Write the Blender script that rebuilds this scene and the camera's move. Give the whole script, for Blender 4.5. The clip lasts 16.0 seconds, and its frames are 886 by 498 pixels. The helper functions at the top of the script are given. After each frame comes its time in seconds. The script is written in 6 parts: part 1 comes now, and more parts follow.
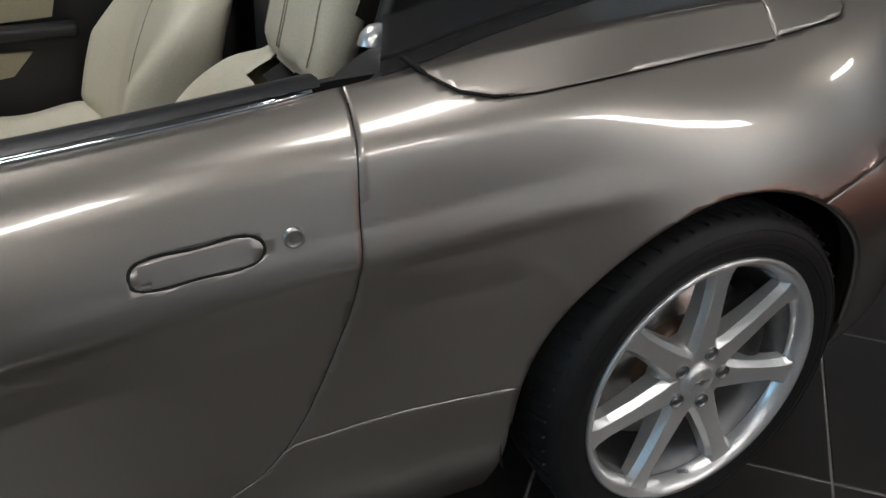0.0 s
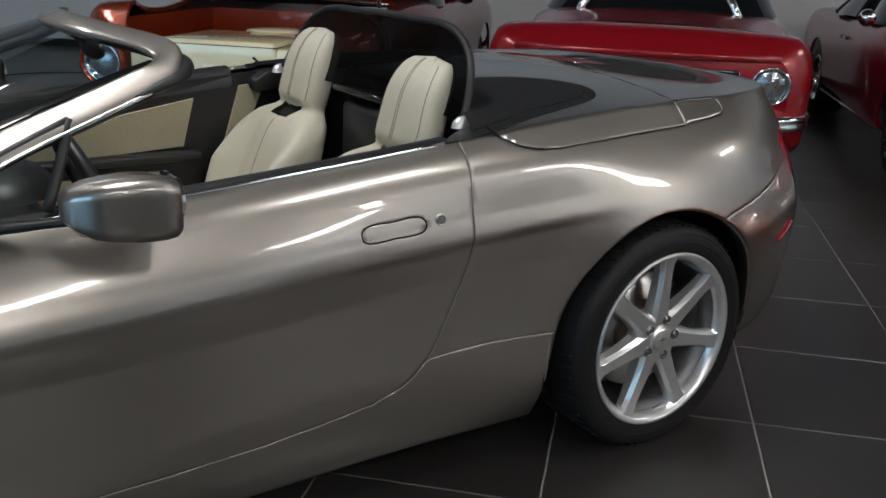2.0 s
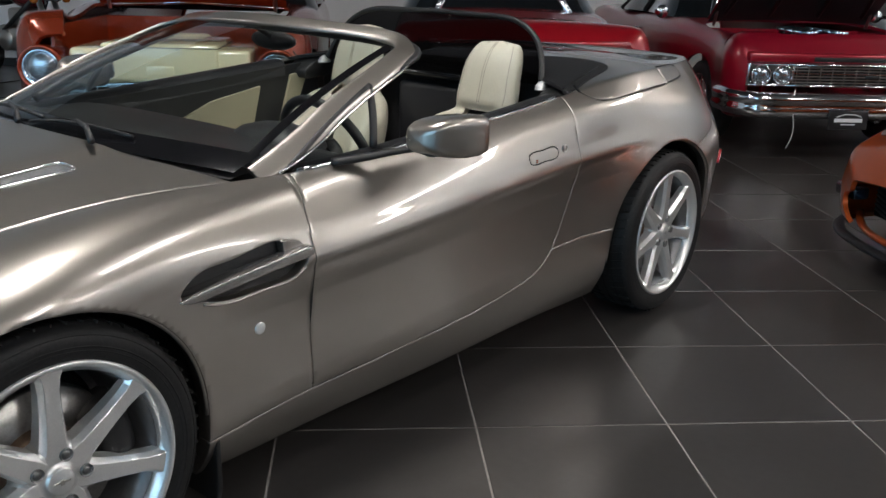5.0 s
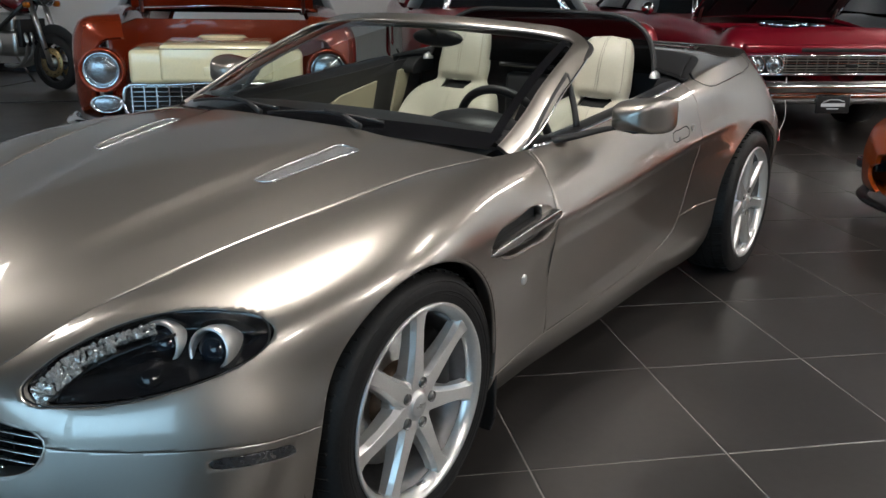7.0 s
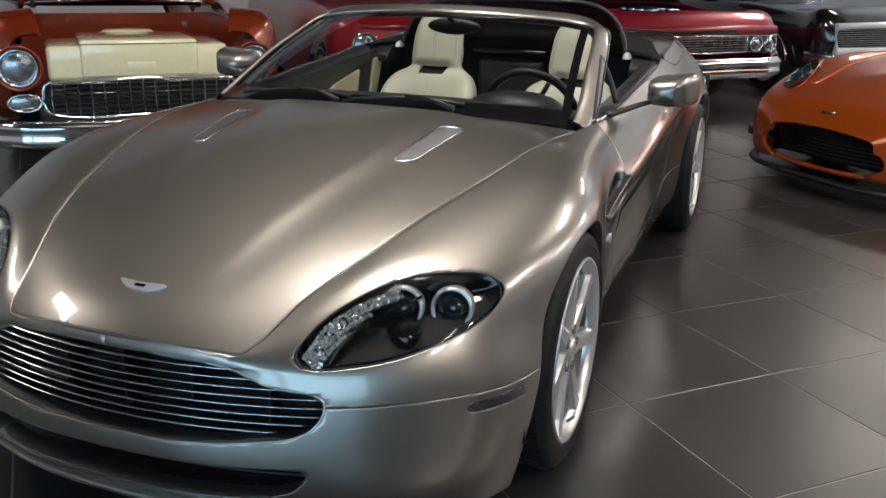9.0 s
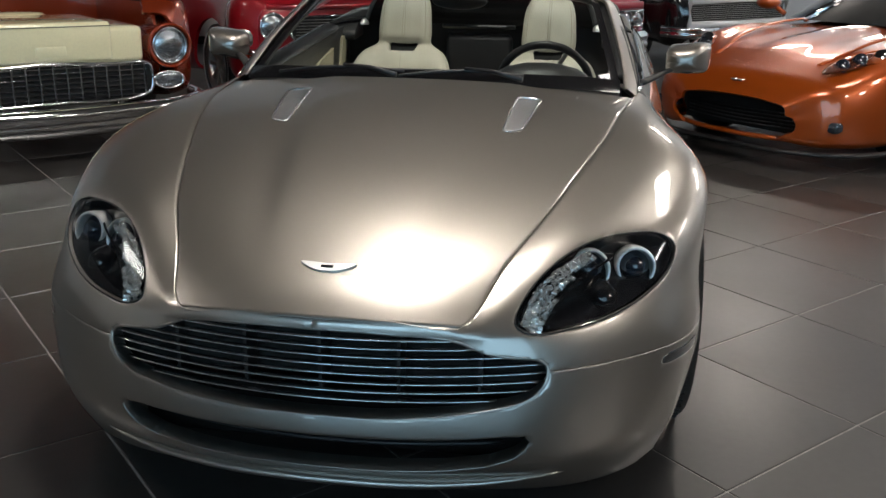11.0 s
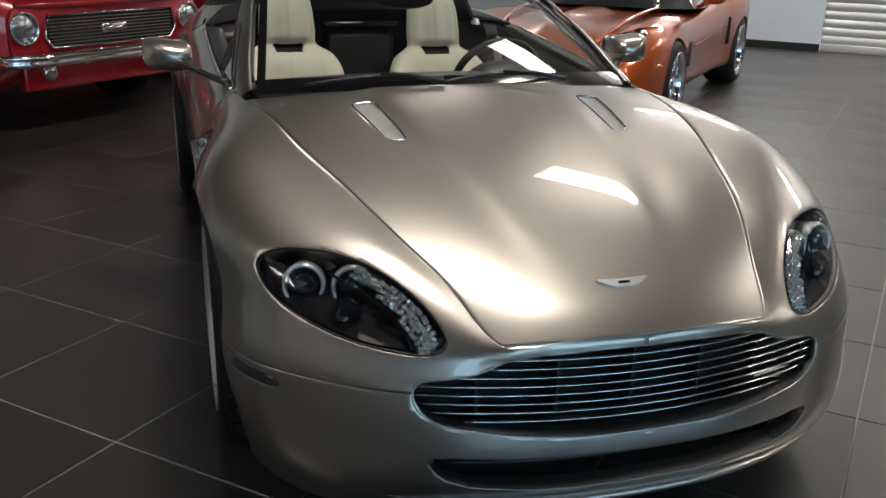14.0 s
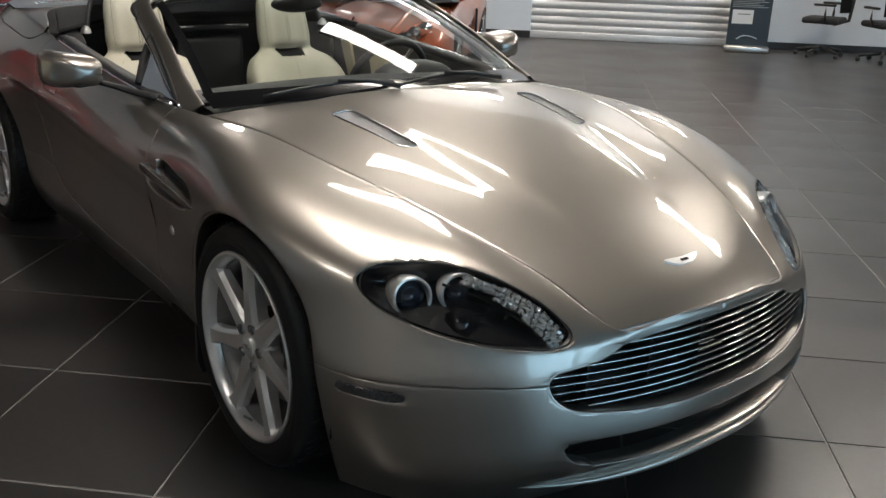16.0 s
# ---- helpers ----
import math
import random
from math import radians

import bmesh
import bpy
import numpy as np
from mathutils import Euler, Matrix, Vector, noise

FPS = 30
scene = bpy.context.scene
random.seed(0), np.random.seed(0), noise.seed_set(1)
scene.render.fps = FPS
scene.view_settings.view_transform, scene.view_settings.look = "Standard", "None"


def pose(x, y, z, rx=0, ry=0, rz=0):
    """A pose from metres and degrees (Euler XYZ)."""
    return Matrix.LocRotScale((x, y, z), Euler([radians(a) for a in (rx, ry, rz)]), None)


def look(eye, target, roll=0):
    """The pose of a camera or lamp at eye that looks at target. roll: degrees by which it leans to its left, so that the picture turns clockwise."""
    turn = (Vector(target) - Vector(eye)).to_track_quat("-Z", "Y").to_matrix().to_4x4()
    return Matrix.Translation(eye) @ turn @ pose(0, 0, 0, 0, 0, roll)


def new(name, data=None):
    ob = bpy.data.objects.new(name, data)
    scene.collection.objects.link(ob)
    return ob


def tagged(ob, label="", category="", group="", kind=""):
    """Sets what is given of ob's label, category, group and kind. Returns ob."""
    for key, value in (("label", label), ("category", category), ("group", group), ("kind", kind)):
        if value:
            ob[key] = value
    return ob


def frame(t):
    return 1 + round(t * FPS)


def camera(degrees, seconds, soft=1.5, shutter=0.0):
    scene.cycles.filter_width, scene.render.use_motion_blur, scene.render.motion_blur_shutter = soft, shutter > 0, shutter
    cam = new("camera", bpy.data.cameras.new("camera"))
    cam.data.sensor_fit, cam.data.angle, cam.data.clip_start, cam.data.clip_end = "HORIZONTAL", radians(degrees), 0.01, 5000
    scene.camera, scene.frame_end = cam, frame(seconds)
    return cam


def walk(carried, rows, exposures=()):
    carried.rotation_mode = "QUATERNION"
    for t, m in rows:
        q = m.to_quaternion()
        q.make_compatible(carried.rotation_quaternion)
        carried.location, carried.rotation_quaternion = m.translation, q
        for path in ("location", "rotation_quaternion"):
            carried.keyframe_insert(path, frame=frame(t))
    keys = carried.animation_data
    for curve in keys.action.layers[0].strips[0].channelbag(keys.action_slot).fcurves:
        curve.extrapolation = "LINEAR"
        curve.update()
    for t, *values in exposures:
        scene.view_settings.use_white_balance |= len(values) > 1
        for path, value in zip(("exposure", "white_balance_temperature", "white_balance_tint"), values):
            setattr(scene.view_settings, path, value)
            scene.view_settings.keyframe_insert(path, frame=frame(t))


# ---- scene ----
cam = camera(51.8, 16.0)
PATH = [
    (0, (-0.231, 1.848, 1.36), (-1.072, 0.329, 0.368), 2.8),
    (0.5, (-0.065, 2.043, 1.389), (-0.977, 0.467, 0.561), 2.4),
    (1, (0.174, 2.238, 1.387), (-0.793, 0.647, 0.656), 2.3),
    (1.5, (0.358, 2.408, 1.389), (-0.662, 0.823, 0.722), 2.2),
    (2, (0.577, 2.564, 1.377), (-0.483, 0.985, 0.757), 2.1),
    (2.5, (0.847, 2.671, 1.333), (-0.264, 1.12, 0.731), 1.9),
    (3, (1.101, 2.727, 1.293), (-0.101, 1.242, 0.702), 1.8),
    (5.5, (2.361, 2.436, 1.387), (0.852, 1.264, 0.794), 1.5),
    (6, (2.638, 2.352, 1.392), (1.102, 1.215, 0.804), 1.3),
    (6.5, (2.823, 2.22, 1.364), (1.262, 1.117, 0.774), 1.3),
    (7, (2.97, 2.059, 1.372), (1.386, 0.991, 0.78), 1.2),
    (7.5, (3.183, 1.913, 1.374), (1.555, 0.914, 0.782), 1.1),
    (8, (3.367, 1.773, 1.374), (1.676, 0.886, 0.78), 1.0),
    (8.5, (3.51, 1.572, 1.385), (1.771, 0.788, 0.785), 1.0),
    (9, (3.638, 1.386, 1.374), (1.861, 0.698, 0.768), 1.0),
    (9.5, (3.786, 1.181, 1.358), (1.977, 0.586, 0.747), 1.1),
    (10, (3.856, 0.986, 1.33), (2.027, 0.463, 0.713), 1.1),
    (12.5, (3.944, -0.232, 1.377), (2.064, -0.027, 0.728), 1.3),
    (13, (3.952, -0.51, 1.402), (2.093, -0.16, 0.753), 1.4),
    (13.5, (3.861, -0.749, 1.389), (2.031, -0.278, 0.734), 1.4),
    (14, (3.755, -0.979, 1.38), (1.953, -0.414, 0.723), 1.4),
    (14.5, (3.705, -1.224, 1.388), (1.97, -0.477, 0.73), 1.7),
    (15, (3.616, -1.437, 1.388), (1.992, -0.471, 0.731), 1.9),
    (15.5, (3.472, -1.641, 1.399), (1.934, -0.543, 0.741), 2.1),
    (16, (3.37, -1.847, 1.405), (1.885, -0.679, 0.747), 2.0),
]
EXPOSURES = [(0, -.1, 6150, 9), (1, -.16, 6150, 9), (2.5, .2, 6150, 9), (3.2, .28, 6180, 9), (5.5, .44, 6300, 10), (8, .46, 6600, 10), (10, .4, 6650, 10), (12.5, .19, 6650, 10), (14.5, .24, 6700, 10), (16, .34, 6750, 10)]
walk(cam, [(t, look(eye, target, roll)) for t, eye, target, roll in PATH], EXPOSURES)

# ---------- light ----------
world = bpy.data.worlds.new("world")
scene.world = world
world.use_nodes = True
world.node_tree.nodes["Background"].inputs[0].default_value = (0.55, 0.6, 0.7, 1)
world.node_tree.nodes["Background"].inputs[1].default_value = 0.15
scene.view_settings.exposure = 0.0
CEIL, LAMP_Z, LOW_LAMP_Z = 5.3, 4.7, 3.9


# ---------- helpers ----------
def spline(ts, ys, q):
    """Natural cubic spline through ys (n, k) at ts, read at q."""
    ts, ys, q = np.asarray(ts, float), np.asarray(ys, float), np.asarray(q, float)
    flat = ys.ndim == 1
    if flat:
        ys = ys[:, None]
    n, h = len(ts), np.diff(ts)
    m = np.eye(n)
    r = np.zeros_like(ys)
    for i in range(1, n - 1):
        m[i, i - 1], m[i, i], m[i, i + 1] = h[i - 1], 2 * (h[i - 1] + h[i]), h[i]
        r[i] = 6 * ((ys[i + 1] - ys[i]) / h[i] - (ys[i] - ys[i - 1]) / h[i - 1])
    k = np.linalg.solve(m, r)
    i = np.clip(np.searchsorted(ts, q) - 1, 0, n - 2)
    a, b = ((ts[i + 1] - q) / h[i])[:, None], ((q - ts[i]) / h[i])[:, None]
    out = a * ys[i] + b * ys[i + 1] + ((a ** 3 - a) * k[i] + (b ** 3 - b) * k[i + 1]) * (h[i] ** 2)[:, None] / 6
    return out[:, 0] if flat else out


def chord(p):
    p = np.asarray(p, float)
    return np.concatenate([[0], np.cumsum(np.linalg.norm(np.diff(p, axis=0), axis=1))])


def curve(p, n, power=1.0):
    """n points at even steps along a smooth curve through p."""
    t = chord(p) ** power
    fine = spline(t, p, np.linspace(0, t[-1], 40 * len(p)))
    d = chord(fine)
    q = np.linspace(0, d[-1], n)
    return np.stack([np.interp(q, d, fine[:, k]) for k in range(fine.shape[1])], 1)


def ring(p, n):
    """n points along a smooth closed curve through p."""
    p = [tuple(a) for a in p]
    t = chord(p[-3:] + p + p[:4])
    a, b = t[3], t[3 + len(p)]
    return spline(t, np.array(p[-3:] + p + p[:4]), np.linspace(a, b, n + 1)[:-1])


def sdf(poly, q):
    """Signed distance of points q (m, 2) from a closed polygon; inside is negative."""
    poly, q = np.asarray(poly, float), np.asarray(q, float)
    best, inside = np.full(len(q), 1e9), np.zeros(len(q), bool)
    for a, b in zip(poly, np.roll(poly, -1, 0)):
        w = b - a
        t = np.clip(((q - a) @ w) / (w @ w + 1e-12), 0, 1)
        best = np.minimum(best, np.linalg.norm(q - a - t[:, None] * w, axis=1))
        if abs(w[1]) > 1e-12:
            cross = (a[1] > q[:, 1]) != (b[1] > q[:, 1])
            inside ^= cross & (q[:, 0] < w[0] * (q[:, 1] - a[1]) / w[1] + a[0])
    return np.where(inside, -best, best)


def cut(bm, f):
    """Split the faces of bm along the zero line of f, a function of (n, 3) places."""
    bm.verts.ensure_lookup_table()
    bm.verts.index_update()
    d = f(np.array([v.co for v in bm.verts]))
    d = np.where(np.abs(d) < 1e-5, 1e-5, d)
    born = set()
    for e in list(bm.edges):
        a, b = e.verts
        da, db = d[a.index], d[b.index]
        if da * db < 0:
            _, v = bmesh.utils.edge_split(e, a, da / (da - db))
            born.add(v)
    for face in {g for v in born for g in v.link_faces}:
        todo = [face]
        while todo:
            g = todo.pop()
            on = [v for v in g.verts if v in born]
            done = False
            for i, a in enumerate(on):
                for b in on[i + 1:]:
                    if not any(b in e.verts for e in a.link_edges):
                        made = bmesh.utils.face_split(g, a, b)
                        if made:
                            todo += [g, made[0]]
                            done = True
                            break
                if done:
                    break


def centres(bm):
    return np.array([g.calc_center_median() for g in bm.faces])


def take(bm, f, gap=0.004):
    """Cut bm along f = 0, leave a gap there, and return the part where f < 0 as a bmesh of its own."""
    cut(bm, lambda p: f(p) + gap / 2)
    cut(bm, lambda p: f(p) - gap / 2)
    d = f(centres(bm))
    inner = bm.copy()
    for m, keep in ((inner, d < -gap / 2), (bm, d > gap / 2)):
        m.faces.ensure_lookup_table()
        bmesh.ops.delete(m, geom=[g for g, k in zip(m.faces, keep) if not k], context="FACES")
    return inner


def grid_mesh(p, closed=False):
    """A bmesh of quads over a grid (n, m, 3) of places."""
    bm = bmesh.new()
    n, m = p.shape[:2]
    v = [[bm.verts.new(p[i, j]) for j in range(m)] for i in range(n)]
    for i in range(n - 1):
        for j in range(m if closed else m - 1):
            k = (j + 1) % m
            try:
                bm.faces.new((v[i][j], v[i + 1][j], v[i + 1][k], v[i][k]))
            except ValueError:
                pass
    return bm


def flange(bm, depth=0.012, roll=0.0011):
    """Give every open edge a rolled lip and a return of that depth inwards along the normals, deeper round openings."""
    bm.normal_update()
    rim = [e for e in bm.edges if e.is_boundary]
    away = {}
    for e in rim:
        a, b = e.verts
        face = e.link_faces[0]
        out = (b.co - a.co).cross(face.normal)
        if out.dot((a.co + b.co) / 2 - face.calc_center_median()) < 0:
            out = -out
        for v in (a, b):
            away[v] = away.get(v, Vector()) + out.normalized()
    edge = list(away)
    lip, low = {}, {}
    if edge:
        for v, way in zip(edge, opening(np.array([v.co for v in edge]))):
            lip[v] = bm.verts.new(v.co + away[v].normalized() * roll - v.normal * roll)
            low[v] = bm.verts.new(lip[v].co + (Vector(way) if way.any() else -v.normal * depth))
    for e in rim:
        loop = e.link_loops[0]
        a, b = loop.vert, loop.link_loop_next.vert
        for top, bottom in ((lambda v: v, lip), (lip.get, low)):
            try:
                bm.faces.new((top(b), top(a), bottom[a], bottom[b]))
            except ValueError:
                pass
    return bm


def mirrored(bm):
    out = bm.copy()
    for v in out.verts:
        v.co.y = -v.co.y
    bmesh.ops.reverse_faces(out, faces=out.faces)
    return out


def joined(*parts):
    out = bmesh.new()
    for b in parts:
        mesh = bpy.data.meshes.new("tmp")
        b.to_mesh(mesh)
        out.from_mesh(mesh)
        bpy.data.meshes.remove(mesh)
    return out


def whole(bm):
    """A half and its mirror image, welded on the centre line."""
    out = joined(bm, mirrored(bm))
    bmesh.ops.remove_doubles(out, verts=[v for v in out.verts if abs(v.co.y) < 0.003], dist=0.0025)
    return out


def part(name, bm, material, parent=None, label="", smooth=True):
    mesh = bpy.data.meshes.new(name)
    for g in bm.faces:
        g.smooth = smooth
    bm.to_mesh(mesh)
    bm.free()
    mesh.materials.append(material)
    ob = new(name, mesh)
    if parent is not None:
        ob.parent = parent
    if label:
        ob["label"] = label
    return ob


def empty(name, m, label, category, group=""):
    ob = new(name)
    ob.matrix_basis = m
    return tagged(ob, label, category, group)


def box(x0, x1, y0, y1, z0, z1, bevel=0.0, segments=2, m=None):
    bm = bmesh.new()
    bmesh.ops.create_cube(bm, size=1)
    for v in bm.verts:
        v.co = ((x0 + x1) / 2 + v.co.x * (x1 - x0), (y0 + y1) / 2 + v.co.y * (y1 - y0), (z0 + z1) / 2 + v.co.z * (z1 - z0))
    if bevel:
        bmesh.ops.bevel(bm, geom=bm.edges[:], offset=bevel, segments=segments, profile=0.5, affect="EDGES", clamp_overlap=True)
    if m is not None:
        bm.transform(m)
    return bm


def lathe(profile, n=48, axis="y", m=None):
    """A profile of (radius, height) turned round an axis."""
    a = np.linspace(0, 2 * math.pi, n, endpoint=False)
    p = np.array(profile, float)
    out = np.zeros((len(p), n, 3))
    c, s = p[:, :1] * np.cos(a), p[:, :1] * np.sin(a)
    h = np.repeat(p[:, 1:], n, 1)
    order = {"x": (h, c, s), "y": (c, h, -s), "z": (c, s, h)}[axis]
    out[:, :, 0], out[:, :, 1], out[:, :, 2] = order
    bm = grid_mesh(out, closed=True)
    bmesh.ops.remove_doubles(bm, verts=bm.verts, dist=1e-5)
    bmesh.ops.recalc_face_normals(bm, faces=bm.faces)
    if m is not None:
        bm.transform(m)
    return bm


def tube(points, radius, n=10, caps=True, flat=1.0, up=(0, 0, 1), loop=False):
    """A tube along points; flat squeezes it along up."""
    p = np.asarray(points, float)
    r = np.broadcast_to(radius, len(p))
    d = np.gradient(p, axis=0)
    if loop:
        d = np.roll(p, -1, 0) - np.roll(p, 1, 0)
    d /= np.linalg.norm(d, axis=1)[:, None] + 1e-12
    out = np.zeros((len(p) + (1 if loop else 0), n, 3))
    a = np.linspace(0, 2 * math.pi, n, endpoint=False)
    for i in range(len(out)):
        k = i % len(p)
        s = np.cross(d[k], up)
        s /= np.linalg.norm(s) + 1e-12
        w = np.cross(s, d[k])
        out[i] = p[k] + r[k] * (np.cos(a)[:, None] * s + flat * np.sin(a)[:, None] * w)
    bm = grid_mesh(out, closed=True)
    if caps and not loop:
        bm.verts.ensure_lookup_table()
        bm.faces.new([bm.verts[j] for j in range(n)])
        bm.faces.new([bm.verts[(len(p) - 1) * n + j] for j in reversed(range(n))])
    if loop:
        bmesh.ops.remove_doubles(bm, verts=bm.verts, dist=1e-6)
    bmesh.ops.recalc_face_normals(bm, faces=bm.faces)
    return bm


def slab(poly, y0, y1, bevel=0.0, plane="xz"):
    """A closed outline in a plane, given a thickness across it."""
    bm = bmesh.new()

    def at(a, b, c):
        return {"xz": (a, c, b), "yz": (c, a, b), "xy": (a, b, c)}[plane]
    lo, hi = [bm.verts.new(at(a, b, y0)) for a, b in poly], [bm.verts.new(at(a, b, y1)) for a, b in poly]
    bm.faces.new(lo)
    bm.faces.new(hi)
    for i in range(len(poly)):
        k = (i + 1) % len(poly)
        bm.faces.new((lo[i], lo[k], hi[k], hi[i]))
    bmesh.ops.recalc_face_normals(bm, faces=bm.faces)
    if bevel:
        bmesh.ops.bevel(bm, geom=[e for e in bm.edges if len(e.link_faces) == 2 and e.calc_face_angle(0) > 0.5], offset=bevel, segments=2, profile=0.5, affect="EDGES", clamp_overlap=True)
    return bm


# ---------- materials ----------
def material(name, colour, rough=0.5, metal=0.0, coat=0.0, grain=0.0, grain_size=40.0, bump=0.0, stain=0.0, stain_size=2.0, coat_rough=0.03, **more):
    """Principled surface whose colour varies at two scales, with fine relief."""
    mat = bpy.data.materials.new(name)
    mat.use_nodes = True
    nt = mat.node_tree
    b = nt.nodes["Principled BSDF"]
    b.inputs["Base Color"].default_value = (*colour, 1)
    b.inputs["Roughness"].default_value = rough
    b.inputs["Metallic"].default_value = metal
    b.inputs["Coat Weight"].default_value = coat
    b.inputs["Coat Roughness"].default_value = coat_rough
    for k, v in more.items():
        b.inputs[k.replace("_", " ")].default_value = v
    geo = nt.nodes.new("ShaderNodeTexCoord")
    last = None
    if grain or bump:
        tex = nt.nodes.new("ShaderNodeTexNoise")
        tex.inputs["Scale"].default_value, tex.inputs["Detail"].default_value = grain_size, 5
        nt.links.new(geo.outputs["Object"], tex.inputs["Vector"])
    if bump:
        bp = nt.nodes.new("ShaderNodeBump")
        bp.inputs["Strength"].default_value, bp.inputs["Distance"].default_value = bump, 0.002
        nt.links.new(tex.outputs["Fac"], bp.inputs["Height"])
        nt.links.new(bp.outputs["Normal"], b.inputs["Normal"])

    def vary(source, amount, colour_in):
        hsv = nt.nodes.new("ShaderNodeHueSaturation")
        mr = nt.nodes.new("ShaderNodeMapRange")
        mr.inputs["From Min"].default_value, mr.inputs["From Max"].default_value = 0.3, 0.7
        mr.inputs["To Min"].default_value, mr.inputs["To Max"].default_value = 1 - amount, 1 + amount
        nt.links.new(source, mr.inputs["Value"])
        nt.links.new(mr.outputs["Result"], hsv.inputs["Value"])
        if colour_in is None:
            hsv.inputs["Color"].default_value = (*colour, 1)
        else:
            nt.links.new(colour_in, hsv.inputs["Color"])
        return hsv.outputs["Color"]
    if grain:
        last = vary(tex.outputs["Fac"], grain, last)
    if stain:
        big = nt.nodes.new("ShaderNodeTexNoise")
        big.inputs["Scale"].default_value, big.inputs["Detail"].default_value = stain_size, 3
        nt.links.new(geo.outputs["Object"], big.inputs["Vector"])
        last = vary(big.outputs["Fac"], stain, last)
        mr = nt.nodes.new("ShaderNodeMapRange")
        mr.inputs["From Min"].default_value, mr.inputs["From Max"].default_value = 0.3, 0.7
        mr.inputs["To Min"].default_value, mr.inputs["To Max"].default_value = rough * 0.85, min(1, rough * 1.15)
        nt.links.new(big.outputs["Fac"], mr.inputs["Value"])
        nt.links.new(mr.outputs["Result"], b.inputs["Roughness"])
    if last is not None:
        nt.links.new(last, b.inputs["Base Color"])
    return mat


def glowing(name, colour, strength):
    mat = bpy.data.materials.new(name)
    mat.use_nodes = True
    b = mat.node_tree.nodes["Principled BSDF"]
    b.inputs["Base Color"].default_value = (0.8, 0.8, 0.8, 1)
    b.inputs["Emission Color"].default_value = (*colour, 1)
    b.inputs["Emission Strength"].default_value = strength
    return mat


def clear(name, tint, rough=0.0, ior=1.45, alpha_like=0.0):
    """Thin glass: a see-through sheet with a Fresnel gloss."""
    mat = bpy.data.materials.new(name)
    mat.use_nodes = True
    nt = mat.node_tree
    out = nt.nodes["Material Output"]
    nt.nodes.remove(nt.nodes["Principled BSDF"])
    tr, gl, mix, fr = (nt.nodes.new("ShaderNode" + k) for k in ("BsdfTransparent", "BsdfGlossy", "MixShader", "Fresnel"))
    tr.inputs[0].default_value = (*tint, 1)
    gl.inputs["Roughness"].default_value = rough
    fr.inputs["IOR"].default_value = ior
    nt.links.new(fr.outputs[0], mix.inputs[0])
    nt.links.new(tr.outputs[0], mix.inputs[1])
    nt.links.new(gl.outputs[0], mix.inputs[2])
    nt.links.new(mix.outputs[0], out.inputs["Surface"])
    return mat




def flake_paint(name, colour, tight, wide, share, flake=0.05):
    """Metallic paint under clear lacquer: a tight and a wide flake lobe, each flake a little lighter or darker."""
    mat = bpy.data.materials.new(name)
    mat.use_nodes = True
    nt = mat.node_tree
    out, one = nt.nodes["Material Output"], nt.nodes["Principled BSDF"]
    two, mix = nt.nodes.new("ShaderNodeBsdfPrincipled"), nt.nodes.new("ShaderNodeMixShader")
    place, tex, ramp, hsv = (nt.nodes.new("ShaderNode" + k) for k in ("TexCoord", "TexNoise", "MapRange", "HueSaturation"))
    tex.inputs["Scale"].default_value, tex.inputs["Detail"].default_value = 900, 3
    ramp.inputs["From Min"].default_value, ramp.inputs["From Max"].default_value = 0.3, 0.7
    ramp.inputs["To Min"].default_value, ramp.inputs["To Max"].default_value = 1 - flake, 1 + flake
    hsv.inputs["Color"].default_value = (*colour, 1)
    nt.links.new(place.outputs["Object"], tex.inputs["Vector"])
    nt.links.new(tex.outputs["Fac"], ramp.inputs["Value"])
    nt.links.new(ramp.outputs["Result"], hsv.inputs["Value"])
    for b, rough in ((one, tight), (two, wide)):
        b.inputs["Roughness"].default_value, b.inputs["Metallic"].default_value = rough, 1.0
        b.inputs["Coat Weight"].default_value, b.inputs["Coat Roughness"].default_value, b.inputs["Coat IOR"].default_value = 1.0, 0.004, 1.6
        nt.links.new(hsv.outputs["Color"], b.inputs["Base Color"])
    mix.inputs[0].default_value = share
    nt.links.new(one.outputs[0], mix.inputs[1])
    nt.links.new(two.outputs[0], mix.inputs[2])
    nt.links.new(mix.outputs[0], out.inputs["Surface"])
    return mat


PAINT = flake_paint("bronze_silver_paint", (0.36, 0.332, 0.302), 0.30, 0.50, 0.34)
BLACK = material("satin_black_plastic", (0.012, 0.012, 0.013), 0.45, grain=0.15, grain_size=300, bump=0.1)
GLOSS_BLACK = material("gloss_black", (0.006, 0.006, 0.007), 0.10, coat=0.4)
VOID = material("dark_void", (0.008, 0.008, 0.008), 0.9, grain=0.2)
RUBBER = material("tyre_rubber", (0.012, 0.012, 0.0125), 0.55, grain=0.25, grain_size=120, bump=0.2, stain=0.2, stain_size=6, Specular_IOR_Level=0.3)
ALLOY = material("silver_alloy", (0.74, 0.74, 0.73), 0.30, 0.72, 0.5, grain=0.04, grain_size=200)
BRIGHT_BAR = material("polished_bar", (0.78, 0.79, 0.80), 0.14, 1.0, grain=0.03, grain_size=200)
CHROME = material("chrome", (0.82, 0.83, 0.85), 0.06, 1.0)
STEEL = material("brushed_steel", (0.5, 0.49, 0.47), 0.3, 1.0, grain=0.12, grain_size=160)
RUST = material("rusty_disc", (0.2, 0.14, 0.1), 0.5, 0.8, grain=0.25, grain_size=60)
